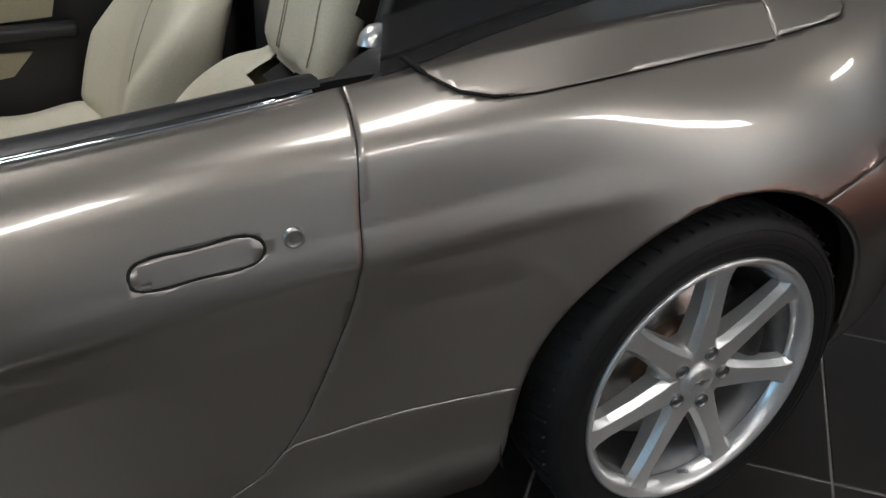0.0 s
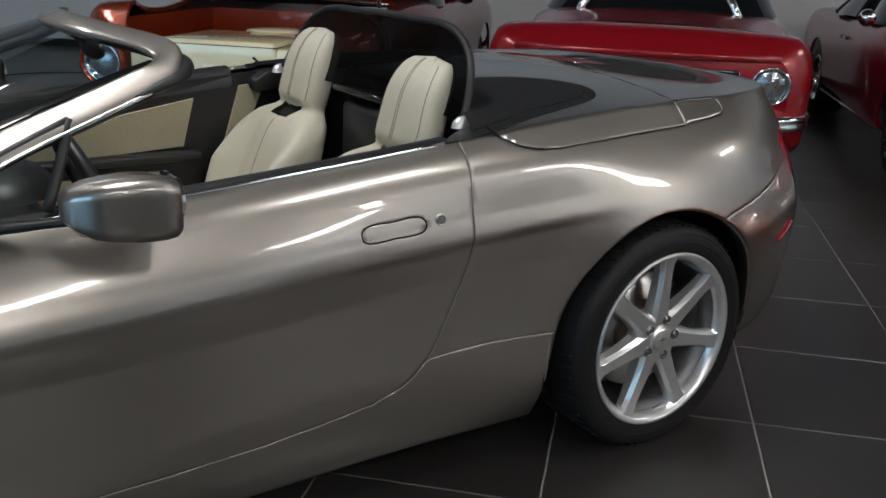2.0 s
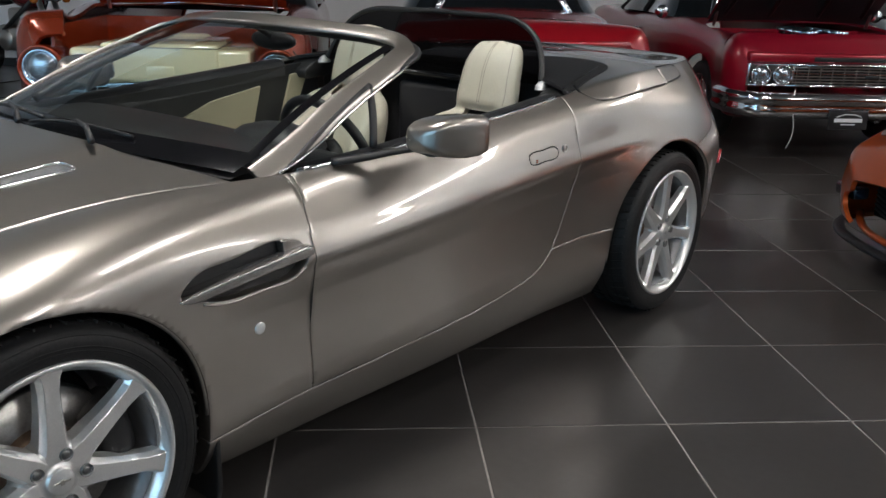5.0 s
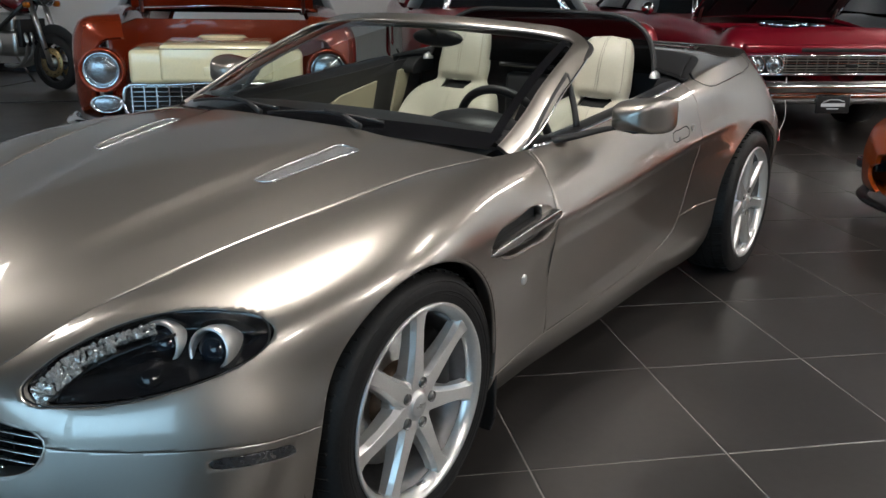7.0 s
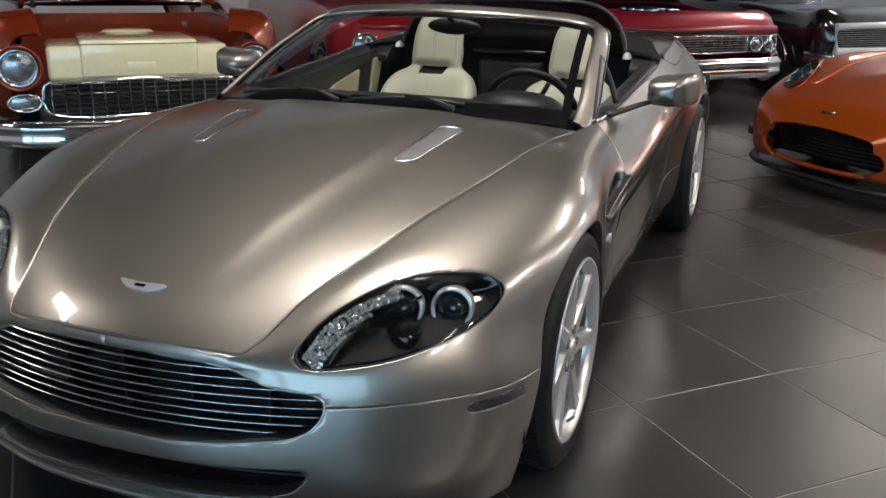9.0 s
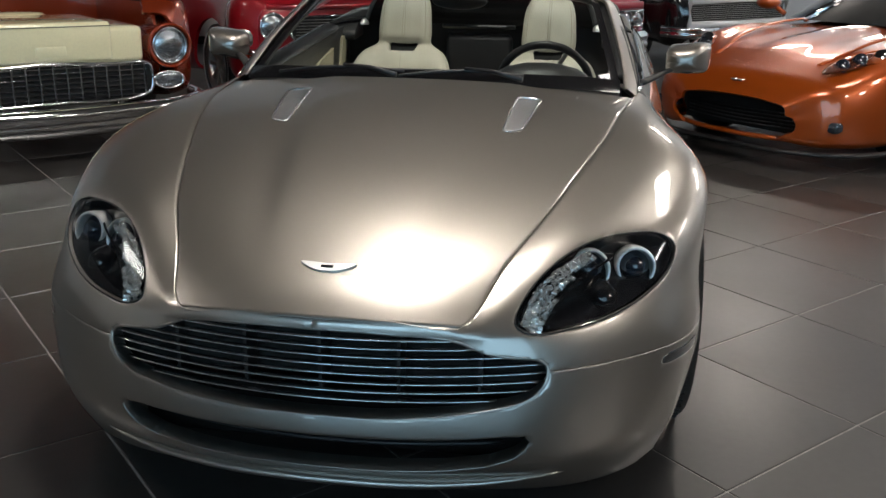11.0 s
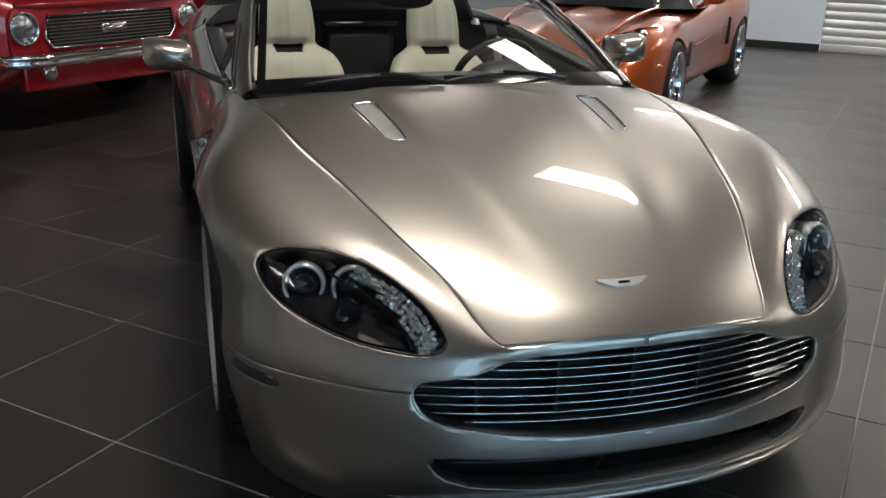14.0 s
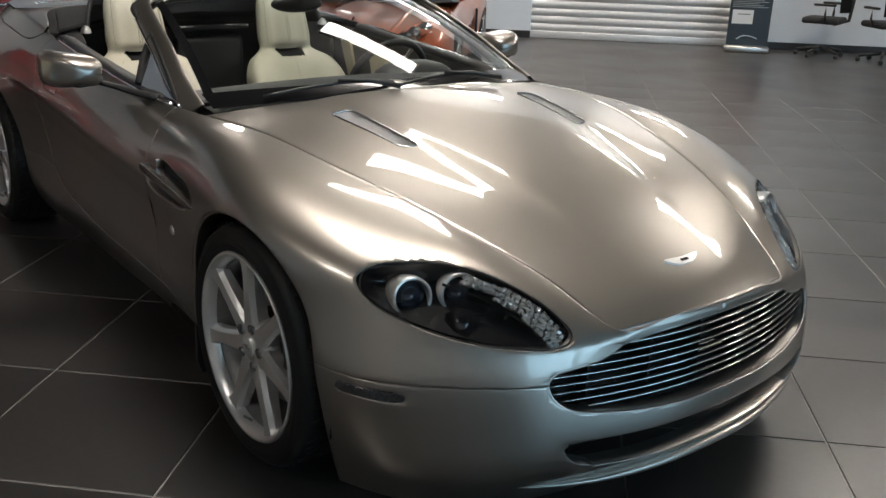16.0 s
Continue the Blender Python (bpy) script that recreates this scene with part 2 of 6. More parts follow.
CREAM = material("cream_leather", (0.60, 0.57, 0.46), 0.45, grain=0.06, grain_size=260, bump=0.25, stain=0.05, stain_size=5)
LEATHER = material("black_leather", (0.016, 0.016, 0.018), 0.42, grain=0.15, grain_size=260, bump=0.25)
CLOTH = material("black_canvas", (0.014, 0.014, 0.016), 0.75, grain=0.2, grain_size=400, bump=0.3)
GLASS = clear("glass", (0.80, 0.86, 0.84), 0.0, 1.55)
LENS = clear("lamp_lens", (0.97, 0.97, 0.97))
TAIL = material("red_lens", (0.35, 0.01, 0.015), 0.08, coat=1.0)
SMOKE = material("smoked_lens", (0.03, 0.03, 0.032), 0.15, coat=1.0, grain=0.2, grain_size=120)
VENT_MESH = material("silver_wire_mesh", (0.26, 0.26, 0.265), 0.32, 0.9, grain=0.6, grain_size=420, bump=1.0)
BLUE_LENS = material("dark_lens", (0.015, 0.02, 0.03), 0.03, coat=1.0)
CELL = material("faceted_reflector", (0.7, 0.71, 0.7), 0.15, 0.85, grain=0.35, grain_size=180, bump=0.6)
STRAKE = material("satin_strake", (0.42, 0.41, 0.40), 0.22, 0.95, 0.6, grain=0.05, grain_size=300)
VENT_DARK = material("black_mesh", (0.02, 0.02, 0.021), 0.4, grain=0.6, grain_size=350, bump=0.8)
# beige of the door inserts, with the cabin's shade darkened into the colour
SHADED_BEIGE = material("shaded_beige_leather", (0.40, 0.36, 0.25), 0.5, grain=0.08, grain_size=240, bump=0.25, stain=0.06, stain_size=5)
THREAD = material("grey_thread", (0.36, 0.32, 0.25), 0.8, grain=0.3, grain_size=500)
NET = clear("black_net", (0.05, 0.05, 0.053), 0.35, 1.12)
STACK = material("polished_stack", (0.55, 0.66, 0.78), 0.12, 1.0)
BRONZE_BED = material("orange_lamp_bed", (0.25, 0.06, 0.02), 0.25, 0.6, coat=0.8)
BRASS = material("bronze_disc", (0.45, 0.33, 0.16), 0.3, 0.9, grain=0.15, grain_size=100)
DARK_RED_METAL = material("dark_red_enamel", (0.12, 0.01, 0.012), 0.2, coat=1.0)
RED_PRINT = material("red_print", (0.45, 0.02, 0.02), 0.5)
WHITE_PRINT = material("white_print", (0.72, 0.72, 0.72), 0.5)
GREY_PRINT = material("grey_print", (0.3, 0.3, 0.3), 0.5)
MATT_BLACK = material("matt_black_trim", (0.01, 0.01, 0.011), 0.6, grain=0.2, grain_size=400, bump=0.15, Specular_IOR_Level=0.25)
FLOOR_TILE = material("dark_grey_tile", (0.032, 0.029, 0.0275), 0.33, grain=0.12, grain_size=30, bump=0.06, stain=0.14, stain_size=1.3, Specular_IOR_Level=0.9)
GROUT = material("light_grey_grout", (0.34, 0.32, 0.30), 0.85, grain=0.2, grain_size=60)
WALL_PAINT = material("white_wall_paint", (0.82, 0.83, 0.84), 0.6, grain=0.02, grain_size=60, bump=0.05, stain=0.03, stain_size=0.8)
CEILING_PAINT = material("dark_ceiling", (0.06, 0.06, 0.062), 0.8, grain=0.05, grain_size=20)
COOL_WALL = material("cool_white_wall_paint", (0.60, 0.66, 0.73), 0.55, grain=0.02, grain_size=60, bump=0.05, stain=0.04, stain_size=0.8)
SHUTTER = material("galvanised_slats", (0.6, 0.61, 0.63), 0.4, 0.3, grain=0.05, grain_size=30)
LAMP_GLOW = glowing("warm_white_diffuser", (1.0, 0.95, 0.885), 26.0)
PALE_GLOW = glowing("pale_warm_diffuser", (1.0, 0.95, 0.885), 14.0)
WARM_GLOW = glowing("amber_white_diffuser", (1.0, 0.92, 0.83), 22.0)
DAYLIGHT = glowing("overcast_daylight", (0.42, 0.74, 1.0), 2.2)

# ---------- the showroom, which stands at 45 degrees to the silver car ----------
U0, U1, V0, V1 = -8.9, 9.6, -8.2, 9.75
ROOM = Matrix.Rotation(radians(45), 4, "Z")


def structure(name, bm, mat, label, category, smooth=False, turned=True):
    if turned:
        bm.transform(ROOM)
    return tagged(part(name, bm, mat, None, label, smooth), label, category, kind="structure")


floor = structure("floor", box(U0, U1, V0, V1, -0.2, -0.003), GROUT, "dark grey stone tile showroom floor with pale joints", "floor")
structure("ceiling", box(U0, U1, V0, V1, CEIL, CEIL + 0.2), CEILING_PAINT, "plain grey showroom ceiling", "ceiling")
structure("wall_back", box(U0 - 0.2, U0, V0, V1, -0.2, CEIL), WALL_PAINT, "plain white painted showroom wall", "wall")
structure("wall_side", joined(box(U0, 4.8, V0 - .2, V0, -.2, CEIL), box(9.4, U1, V0 - .2, V0, -.2, CEIL), box(4.8, 9.4, V0 - .2, V0, -.2, .8), box(4.8, 9.4, V0 - .2, V0, 4.4, CEIL)), WALL_PAINT, "plain white painted showroom wall", "wall")
# wall with the roller door in it
D0, D1, DH = 0.62, 3.45, 2.9
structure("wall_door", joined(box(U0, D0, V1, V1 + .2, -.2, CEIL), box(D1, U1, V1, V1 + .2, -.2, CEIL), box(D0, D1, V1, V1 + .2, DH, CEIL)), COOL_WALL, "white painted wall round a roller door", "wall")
shutter = structure("door_1", box(D0, D1, V1 + .10, V1 + .12, 0, DH), SHUTTER, "closed pale metal roller door", "roller door")
for k in range(26):
    z = 0.10 + 0.107 * k
    prof = [(0, 0), (.018, .012), (.022, .05), (.018, .09), (0, .1)]
    bm = grid_mesh(np.array([[(u, V1 + .10 - d, z + h) for u in (D0, D1)] for d, h in prof]))
    bm.transform(ROOM)
    bmesh.ops.recalc_face_normals(bm, faces=bm.faces)
    part("slat", bm, SHUTTER, shutter)
bm = box(D0, D1, V1 + .06, V1 + .10, 0, .10, .01)
bm.transform(ROOM)
part("bottom_rail", bm, SHUTTER, shutter)
for k, (a, b) in enumerate(((U0, D0), (D1, U1))):
    structure("baseboard", box(a, b, V1 - .015, V1, 0, .10, .004, 1), BLACK, "black skirting along the wall", "baseboard")
structure("baseboard", box(U0, U0 + .015, V0, V1 - .015, 0, .10, .004, 1), BLACK, "black skirting along the wall", "baseboard")
structure("baseboard", box(U0 + .015, U1, V0, V0 + .015, 0, .10, .004, 1), BLACK, "black skirting along the wall", "baseboard")
# glazed street front; its unseen closing wall is charcoal to darken the car's reflections
FRONT_PAINT = material("reflection_dimming_charcoal", (0.13, 0.13, 0.135), 0.6, grain=0.05, grain_size=60, stain=0.05, stain_size=0.8)
structure("wall_front", joined(box(U1, U1 + .2, V0, -8.0, -.2, CEIL), box(U1, U1 + .2, -2.0, V1, -.2, CEIL), box(U1, U1 + .2, -8.0, -2.0, -.2, .8), box(U1, U1 + .2, -8.0, -2.0, 4.4, CEIL)), FRONT_PAINT, "unseen closing wall round the shop window, charcoal to dim reflections", "wall")
structure("window_1", joined(*[box(U1 + .06, U1 + .12, -8.0 + 1.5 * k - .03, -8.0 + 1.5 * k + .03, .8, 4.4) for k in range(5)]), BLACK, "wide shop window with black mullions", "window")
structure("window_2", joined(*[box(4.8 + 1.533 * k - .03, 4.8 + 1.533 * k + .03, V0 - .12, V0 - .06, .8, 4.4) for k in range(4)]), BLACK, "wide shop window with black mullions", "window")
structure("backdrop", joined(box(U1 + 2.4, U1 + 2.5, -11, 2, -.2, 7), box(2, U1 + 2.4, V0 - 2.5, V0 - 2.4, -.2, 7)), DAYLIGHT, "bright overcast street outside the shop windows", "backdrop")


def ceiling_light(x, y, turn, size=(1.5, 0.63), glow=LAMP_GLOW, z=LAMP_Z):
    a, b = size[0] / 2, size[1] / 2
    lamp = empty("ceiling_light", pose(x, y, z, 0, 0, turn), "unseen white ceiling light hung on thin wires, warm glowing diffuser", "ceiling light", "ceiling lights")
    fr = joined(box(-a - 0.03, a + 0.03, b, b + 0.03, -0.05, 0), box(-a - 0.03, a + 0.03, -b - 0.03, -b, -0.05, 0), box(-a - 0.03, -a, -b, b, -0.05, 0), box(a, a + 0.03, -b, b, -0.05, 0))
    part("frame", fr, WALL_PAINT, lamp, smooth=False)
    part("diffuser", box(-a, a, -b, b, -0.035, -0.002), glow, lamp, smooth=False)
    for k in (-1, 1):
        part("hanger", tube([(k * a, 0, -.01), (k * a, 0, CEIL - z)], .004, 6), STEEL, lamp)
    return lamp


LAMPS = [(0.0, 6.5), (4.4, 6.7), (-3.8, 8.6), (-9.0, 2.9), (3.6, 8.8)]
for x, y in LAMPS:
    ceiling_light(x, y, 45, glow=WARM_GLOW if x < -2 and y > 2 else LAMP_GLOW)
ceiling_light(0.8, 0.0, 45, (1.6, 0.85))
# the second is an added fill that brightens the sedan and the hood
for x, y in ((-2.15, 2.95), (1.5, -5.4)):
    ceiling_light(x, y, 45, glow=PALE_GLOW)
ceiling_light(-6.0, 6.1, 45, (1.6, 0.8), WARM_GLOW, LOW_LAMP_Z)

# ---------- the silver convertible ----------
car = empty("sports_car", pose(0, 0, 0), "bronze-silver metallic two-seat convertible with its roof down", "car")
FRONT, REAR, WHEEL_Z = 1.31, -1.308, 0.337

# feature lines of the left side, from the middle of the nose round to the middle of the tail
ROCKER = [(2.11, 0, .122), (2.10, .20, .122), (2.07, .35, .122), (2.02, .525, .116), (1.91, .692, .110), (1.75, .80, .106), (1.54, .838, .108), (1.3, .80, .17), (1.0, .80, .160), (.6, .785, .145),
    (0, .785, .142), (-.6, .785, .146), (-.95, .80, .150), (-1.3, .81, .175), (-1.65, .80, .185), (-1.9, .74, .21), (-2.08, .58, .23), (-2.15, .30, .24), (-2.17, 0, .24)]
TUCK = [(2.175, 0, .215), (2.165, .20, .215), (2.135, .36, .215), (2.075, .54, .220), (1.957, .712, .222), (1.79, .826, .226), (1.55, .872, .24), (1.3, .89, .25), (1.0, .87, .25), (.6, .832, .25),
    (0, .828, .25), (-.6, .826, .26), (-.95, .856, .265), (-1.3, .885, .27), (-1.65, .875, .28), (-1.9, .81, .30), (-2.1, .66, .32), (-2.2, .36, .33), (-2.23, 0, .33)]
BUMPER_LINE = [(2.195, 0, .315), (2.185, .20, .315), (2.155, .36, .315), (2.09, .53, .320), (1.965, .705, .325), (1.795, .84, .33), (1.555, .892, .34), (1.3, .915, .35), (1.0, .882, .35), (.6, .846, .35),
    (0, .845, .36), (-.6, .842, .37), (-.95, .872, .38), (-1.3, .912, .39), (-1.65, .90, .40), (-1.9, .83, .41), (-2.1, .69, .42), (-2.21, .38, .43), (-2.24, 0, .43)]
WAIST = [(2.175, 0, .42), (2.165, .20, .42), (2.135, .36, .42), (2.075, .53, .43), (1.955, .70, .44), (1.79, .84, .445), (1.555, .902, .45), (1.3, .926, .47), (1.0, .888, .48), (.6, .862, .49),
    (0, .862, .51), (-.6, .856, .53), (-.95, .884, .54), (-1.3, .938, .54), (-1.65, .915, .54), (-1.9, .845, .54), (-2.1, .71, .54), (-2.22, .39, .54), (-2.25, 0, .54)]
CREASE = [(2.155, 0, .515), (2.145, .20, .512), (2.115, .345, .505), (2.065, .49, .515), (1.94, .67, .535), (1.775, .80, .56), (1.545, .89, .58), (1.3, .924, .60), (1.0, .892, .625), (.6, .885, .645),
    (0, .882, .675), (-.6, .876, .71), (-.95, .888, .69), (-1.3, .930, .67), (-1.65, .908, .66), (-1.9, .838, .655), (-2.11, .70, .655), (-2.225, .39, .65), (-2.255, 0, .65)]
SHOULDER = [(2.153, 0, .535), (2.142, .20, .532), (2.115, .338, .522), (2.05, .45, .553), (1.90, .61, .615), (1.735, .757, .660), (1.52, .858, .702), (1.3, .902, .735), (1.0, .870, .753), (.6, .845, .755),
    (0, .858, .775), (-.6, .858, .805), (-.95, .858, .825), (-1.3, .864, .825), (-1.65, .846, .82), (-1.9, .768, .80), (-2.11, .645, .785), (-2.21, .36, .78), (-2.24, 0, .78)]
CROWN = [(2.152, 0, .548), (2.140, .20, .545), (2.113, .332, .535), (2.02, .415, .588), (1.85, .53, .672), (1.68, .643, .717), (1.48, .732, .763), (1.28, .785, .804), (1.0, .786, .826), (.6, .79, .82),
    (0, .815, .845), (-.6, .825, .88), (-.95, .826, .895), (-1.3, .805, .904), (-1.65, .776, .908), (-1.9, .70, .907), (-2.09, .585, .906), (-2.19, .33, .90), (-2.22, 0, .90)]
RIM = [(2.145, 0, .560), (2.135, .20, .557), (2.108, .322, .546), (1.975, .384, .614), (1.80, .457, .685), (1.62, .52, .737), (1.44, .573, .776), (1.25, .625, .811), (1.0, .672, .842), (.6, .742, .848),
    (0, .77, .882), (-.6, .765, .932), (-.95, .752, .965), (-1.3, .738, .985), (-1.65, .695, .985), (-1.9, .635, .985), (-2.08, .525, .985), (-2.17, .29, .985), (-2.20, 0, .985)]
BELTS = [ROCKER, TUCK, BUMPER_LINE, WAIST, CREASE, SHOULDER, CROWN, RIM]


def side_surface(nu=330, nv=96):
    belts = np.array(BELTS)
    t = chord(belts[3])
    lines = np.stack([spline(t, b, np.linspace(0, t[-1], nu)) for b in belts])
    # even spacing along the middle line
    d = chord(lines[3])
    q = np.linspace(0, d[-1], nu)
    lines = np.stack([np.stack([np.interp(q, d, l[:, k]) for k in range(3)], 1) for l in lines])
    v = np.concatenate([[0], np.cumsum(np.linalg.norm(np.diff(lines, axis=0), axis=2).mean(1))])
    out = np.stack([spline(v, lines[:, i], np.linspace(0, v[-1], nv)) for i in range(nu)])
    out[0, :, 1] = out[-1, :, 1] = 0
    for _ in range(4):
        out[1:-1, 1:-1] += 0.5 * ((out[:-2, 1:-1] + out[2:, 1:-1] + out[1:-1, :-2] + out[1:-1, 2:]) / 4 - out[1:-1, 1:-1])
    # the sharp line that runs from the side vent back along the door
    x, z = out[:, :, 0], out[:, :, 2]
    line = np.interp(-x, [-1.1, -.6, 0, .6, 1.0, 1.2], [.645, .655, .684, .722, .742, .75])
    fade = np.interp(-x, [-1.0, -.72, .92, 1.2], [0, 1, 1, 0]) * (out[:, :, 1] > 0.6)
    s_up = np.interp(z - line, [0, .05, .12, .22], [0, .007, .007, 0])
    s_low = np.interp(line - z, [0, .022, .10, .32], [0, .008, .015, 0])
    out[:, :, 1] -= fade * np.where(z > line, s_up, s_low)
    return out


SIDE = side_surface()
EDGE = SIDE[:, -1]


def outline(points, n=90):
    return ring(points, n)


def rounded(points, n, passes):
    """A closed polygon sampled evenly, its corners softened."""
    p = np.array(list(points) + [points[0]], float)
    d = chord(p)
    q = np.linspace(0, d[-1], n, endpoint=False)
    out = np.stack([np.interp(q, d, p[:, k]) for k in (0, 1)], 1)
    for _ in range(passes):
        out = (np.roll(out, 1, 0) + out + np.roll(out, -1, 0)) / 3
    return out


HEADLAMP = outline([(.434, .545), (.443, .577), (.475, .614), (.518, .644), (.57, .665), (.63, .676), (.70, .677), (.767, .664), (.795, .641), (.788, .606), (.745, .572), (.68, .547), (.60, .530), (.52, .523), (.46, .527)])
GRILLE = [(-.1, .538), (.10, .536), (.25, .530), (.315, .520), (.345, .503), (.38, .488), (.43, .480), (.49, .474), (.513, .462), (.518, .440), (.508, .410), (.48, .385), (.44, .372), (.30, .355), (.15, .345), (-.1, .342)]
INTAKE = [(-.1, .300), (.15, .301), (.30, .303), (.43, .305), (.47, .300), (.483, .287), (.475, .268), (.45, .243), (.39, .222), (.28, .211), (.15, .206), (-.1, .205)]
DOOR = [(.565, 1.1), (.57, .84), (.582, .80), (.595, .76), (.604, .70), (.606, .64), (.60, .46), (.583, .277), (.39, .278), (.094, .289), (-.10, .298), (-.254, .312), (-.35, .324), (-.41, .336), (-.455, .350), (-.492, .370), (-.52, .395), (-.545, .425), (-.572, .470), (-.598, .53), (-.618, .584), (-.635, .632), (-.645, .69), (-.650, .75), (-.653, .80), (-.659, .86), (-.666, .92), (-.668, 1.1)]

VENT = outline([(1.012, .662), (.985, .688), (.869, .708), (.72, .722), (.655, .705), (.628, .672), (.655, .632), (.75, .616), (.89, .617), (.97, .640)], 80)
MARKER = [(1.735, .398), (1.738, .414), (1.745, .419), (1.875, .419), (1.886, .414), (1.889, .404), (1.884, .397), (1.870, .394), (1.745, .393)]
TAIL_LAMP = [(-1.955, .835), (-1.985, .85), (-2.03, .858), (-2.3, .86), (-2.3, .715), (-2.06, .705), (-2.02, .712), (-1.985, .745)]
TONNEAU = [(-.74, 1.2), (-.755, .97), (-.79, .94), (-.83, .920), (-.88, .910), (-.95, .909), (-1.1, .915), (-1.3, .923), (-1.447, .927), (-1.44, 1.2)]
FLAP = [(-1.4525, .931), (-1.60, .939), (-1.635, .942), (-1.655, .954), (-1.655, .972), (-1.647, .98), (-1.63, .984), (-1.4475, .987)]
HANDLE = outline([(-.349, .768), (-.353, .780), (-.368, .787), (-.435, .790), (-.500, .793), (-.514, .787), (-.519, .775), (-.514, .763), (-.500, .757), (-.435, .754), (-.368, .751), (-.353, .756)], 70)
TONGUE = outline([(-.60, .74), (-.80, .745), (-.90, .715), (-1.0, .69), (-1.12, .66), (-1.24, .61), (-1.31, .50), (-1.29, .38), (-1.18, .27), (-1.0, .22), (-.85, .20), (-.60, .25)], 110)
HOOD_VENT = rounded([(.966, .343), (.966, .420), (1.285, .380), (1.308, .322)], 80, 4)


def body_panels():
    bm = grid_mesh(SIDE[::-1])
    bmesh.ops.recalc_face_normals(bm, faces=bm.faces)
    bm.normal_update()
    bm.faces.ensure_lookup_table()
    if sum(g.normal.y for g in bm.faces) < 0:
        bmesh.ops.reverse_faces(bm, faces=bm.faces)
    out = {}

    def region(name, poly, axes, gap=0.004, where=None):
        def f(p):
            d = sdf(poly, p[:, axes])
            return d if where is None else np.maximum(d, where(p))
        out[name] = take(bm, f, gap)

    def arch(x, r, low):
        return lambda p: np.where(p[:, 2] > WHEEL_Z, np.hypot(p[:, 0] - x, p[:, 2] - WHEEL_Z) - r, np.abs(p[:, 0] - x + low * (WHEEL_Z - p[:, 2])) - r)
    take(bm, arch(FRONT, 0.372, 0.0), 0.0005).free()
    take(bm, arch(REAR, 0.388, 0.0), 0.0005).free()
    front = lambda p: 1.5 - p[:, 0]
    region("headlamp", HEADLAMP, [1, 2], 0.005, front)
    region("grille", GRILLE, [1, 2], 0.0005, front)
    region("intake", INTAKE, [1, 2], 0.0005, front)
    region("side_vent", VENT, [0, 2], 0.0005, lambda p: 0.5 - p[:, 1])
    region("side_marker", MARKER, [0, 2], 0.003, lambda p: 0.5 - p[:, 1])
    region("tail_lamp", TAIL_LAMP, [0, 2], 0.003)
    region("tonneau_side", TONNEAU, [0, 2], 0.0035)
    region("boot_flap", FLAP, [0, 2], 0.0035)
    region("door_handle", HANDLE, [0, 2], 0.003)
    region("door", DOOR, [0, 2], 0.004)
    out["front_bumper"] = take(bm, lambda p: np.maximum(1.45 - p[:, 0], p[:, 2] - np.interp(p[:, 0], [1.55, 1.65, 1.79, 1.91, 2.0, 2.08, 2.3], [.44, .437, .437, .44, .443, .446, .446])), 0.003)
    out["rear_bumper"] = take(bm, lambda p: np.maximum(p[:, 0] + 1.45, p[:, 2] - np.interp(-p[:, 0], [1.45, 1.52, 1.7, 1.9, 2.05, 2.3], [.66, .685, .72, .77, .80, .80])), 0.004)
    out["sill"] = take(bm, lambda p: np.maximum(np.abs(p[:, 0]) - 0.975, p[:, 2] - np.interp(-p[:, 0], [-.97, -.6, 0.4, .55, .72, .95], [.268, .277, .33, .42, .430, .425])), 0.003)
    out["front_fender"] = take(bm, lambda p: 0.588 - p[:, 0], 0.0005)
    out["rear_fender"] = bm
    return out


PANELS = body_panels()
for key in ("grille", "intake", "side_vent"):
    PANELS[key].free()


def opening(p):
    """The return at edge places p: deep round grille, intake, lamps, vents and wheels, else none."""
    out = np.zeros_like(p)
    side = np.sign(p[:, 1])
    face = np.stack([np.abs(p[:, 1]), p[:, 2]], 1)
    ahead = p[:, 0] > 1.5
    out[ahead & (np.abs(sdf(HEADLAMP, face)) < 0.006), 0] = -0.02
    for o in (GRILLE, INTAKE):
        out[ahead & (np.abs(sdf(o, face)) < 0.004), 0] = -0.055
    deep = (np.abs(sdf(VENT, p[:, [0, 2]])) < 0.004) & (np.abs(p[:, 1]) > 0.6)
    for x, r in ((FRONT, 0.372), (REAR, 0.388)):
        deep |= (np.abs(np.hypot(p[:, 0] - x, p[:, 2] - WHEEL_Z) - r) < 0.006) & (p[:, 2] > WHEEL_Z - .01)
        deep |= (p[:, 2] < WHEEL_Z) & (np.abs(np.abs(p[:, 0] - x) - r) < 0.005)
    deep &= np.abs(p[:, 1]) > 0.6
    out[deep, 1] = -0.045 * side[deep]
    return out




def islands(bm):
    """The separate pieces of a bmesh, largest first; crumbs are dropped."""
    bm.faces.ensure_lookup_table()
    bm.faces.index_update()
    seen, groups = set(), []
    for g in bm.faces:
        if g.index in seen:
            continue
        stack, group = [g], []
        seen.add(g.index)
        while stack:
            a = stack.pop()
            group.append(a.index)
            for e in a.edges:
                for b in e.link_faces:
                    if b.index not in seen:
                        seen.add(b.index)
                        stack.append(b)
        groups.append(group)
    out = []
    for group in sorted(groups, key=len, reverse=True):
        if len(group) > 12:
            keep, m = set(group), bm.copy()
            m.faces.ensure_lookup_table()
            bmesh.ops.delete(m, geom=[g for g in m.faces if g.index not in keep], context="FACES")
            out.append(m)
    return out


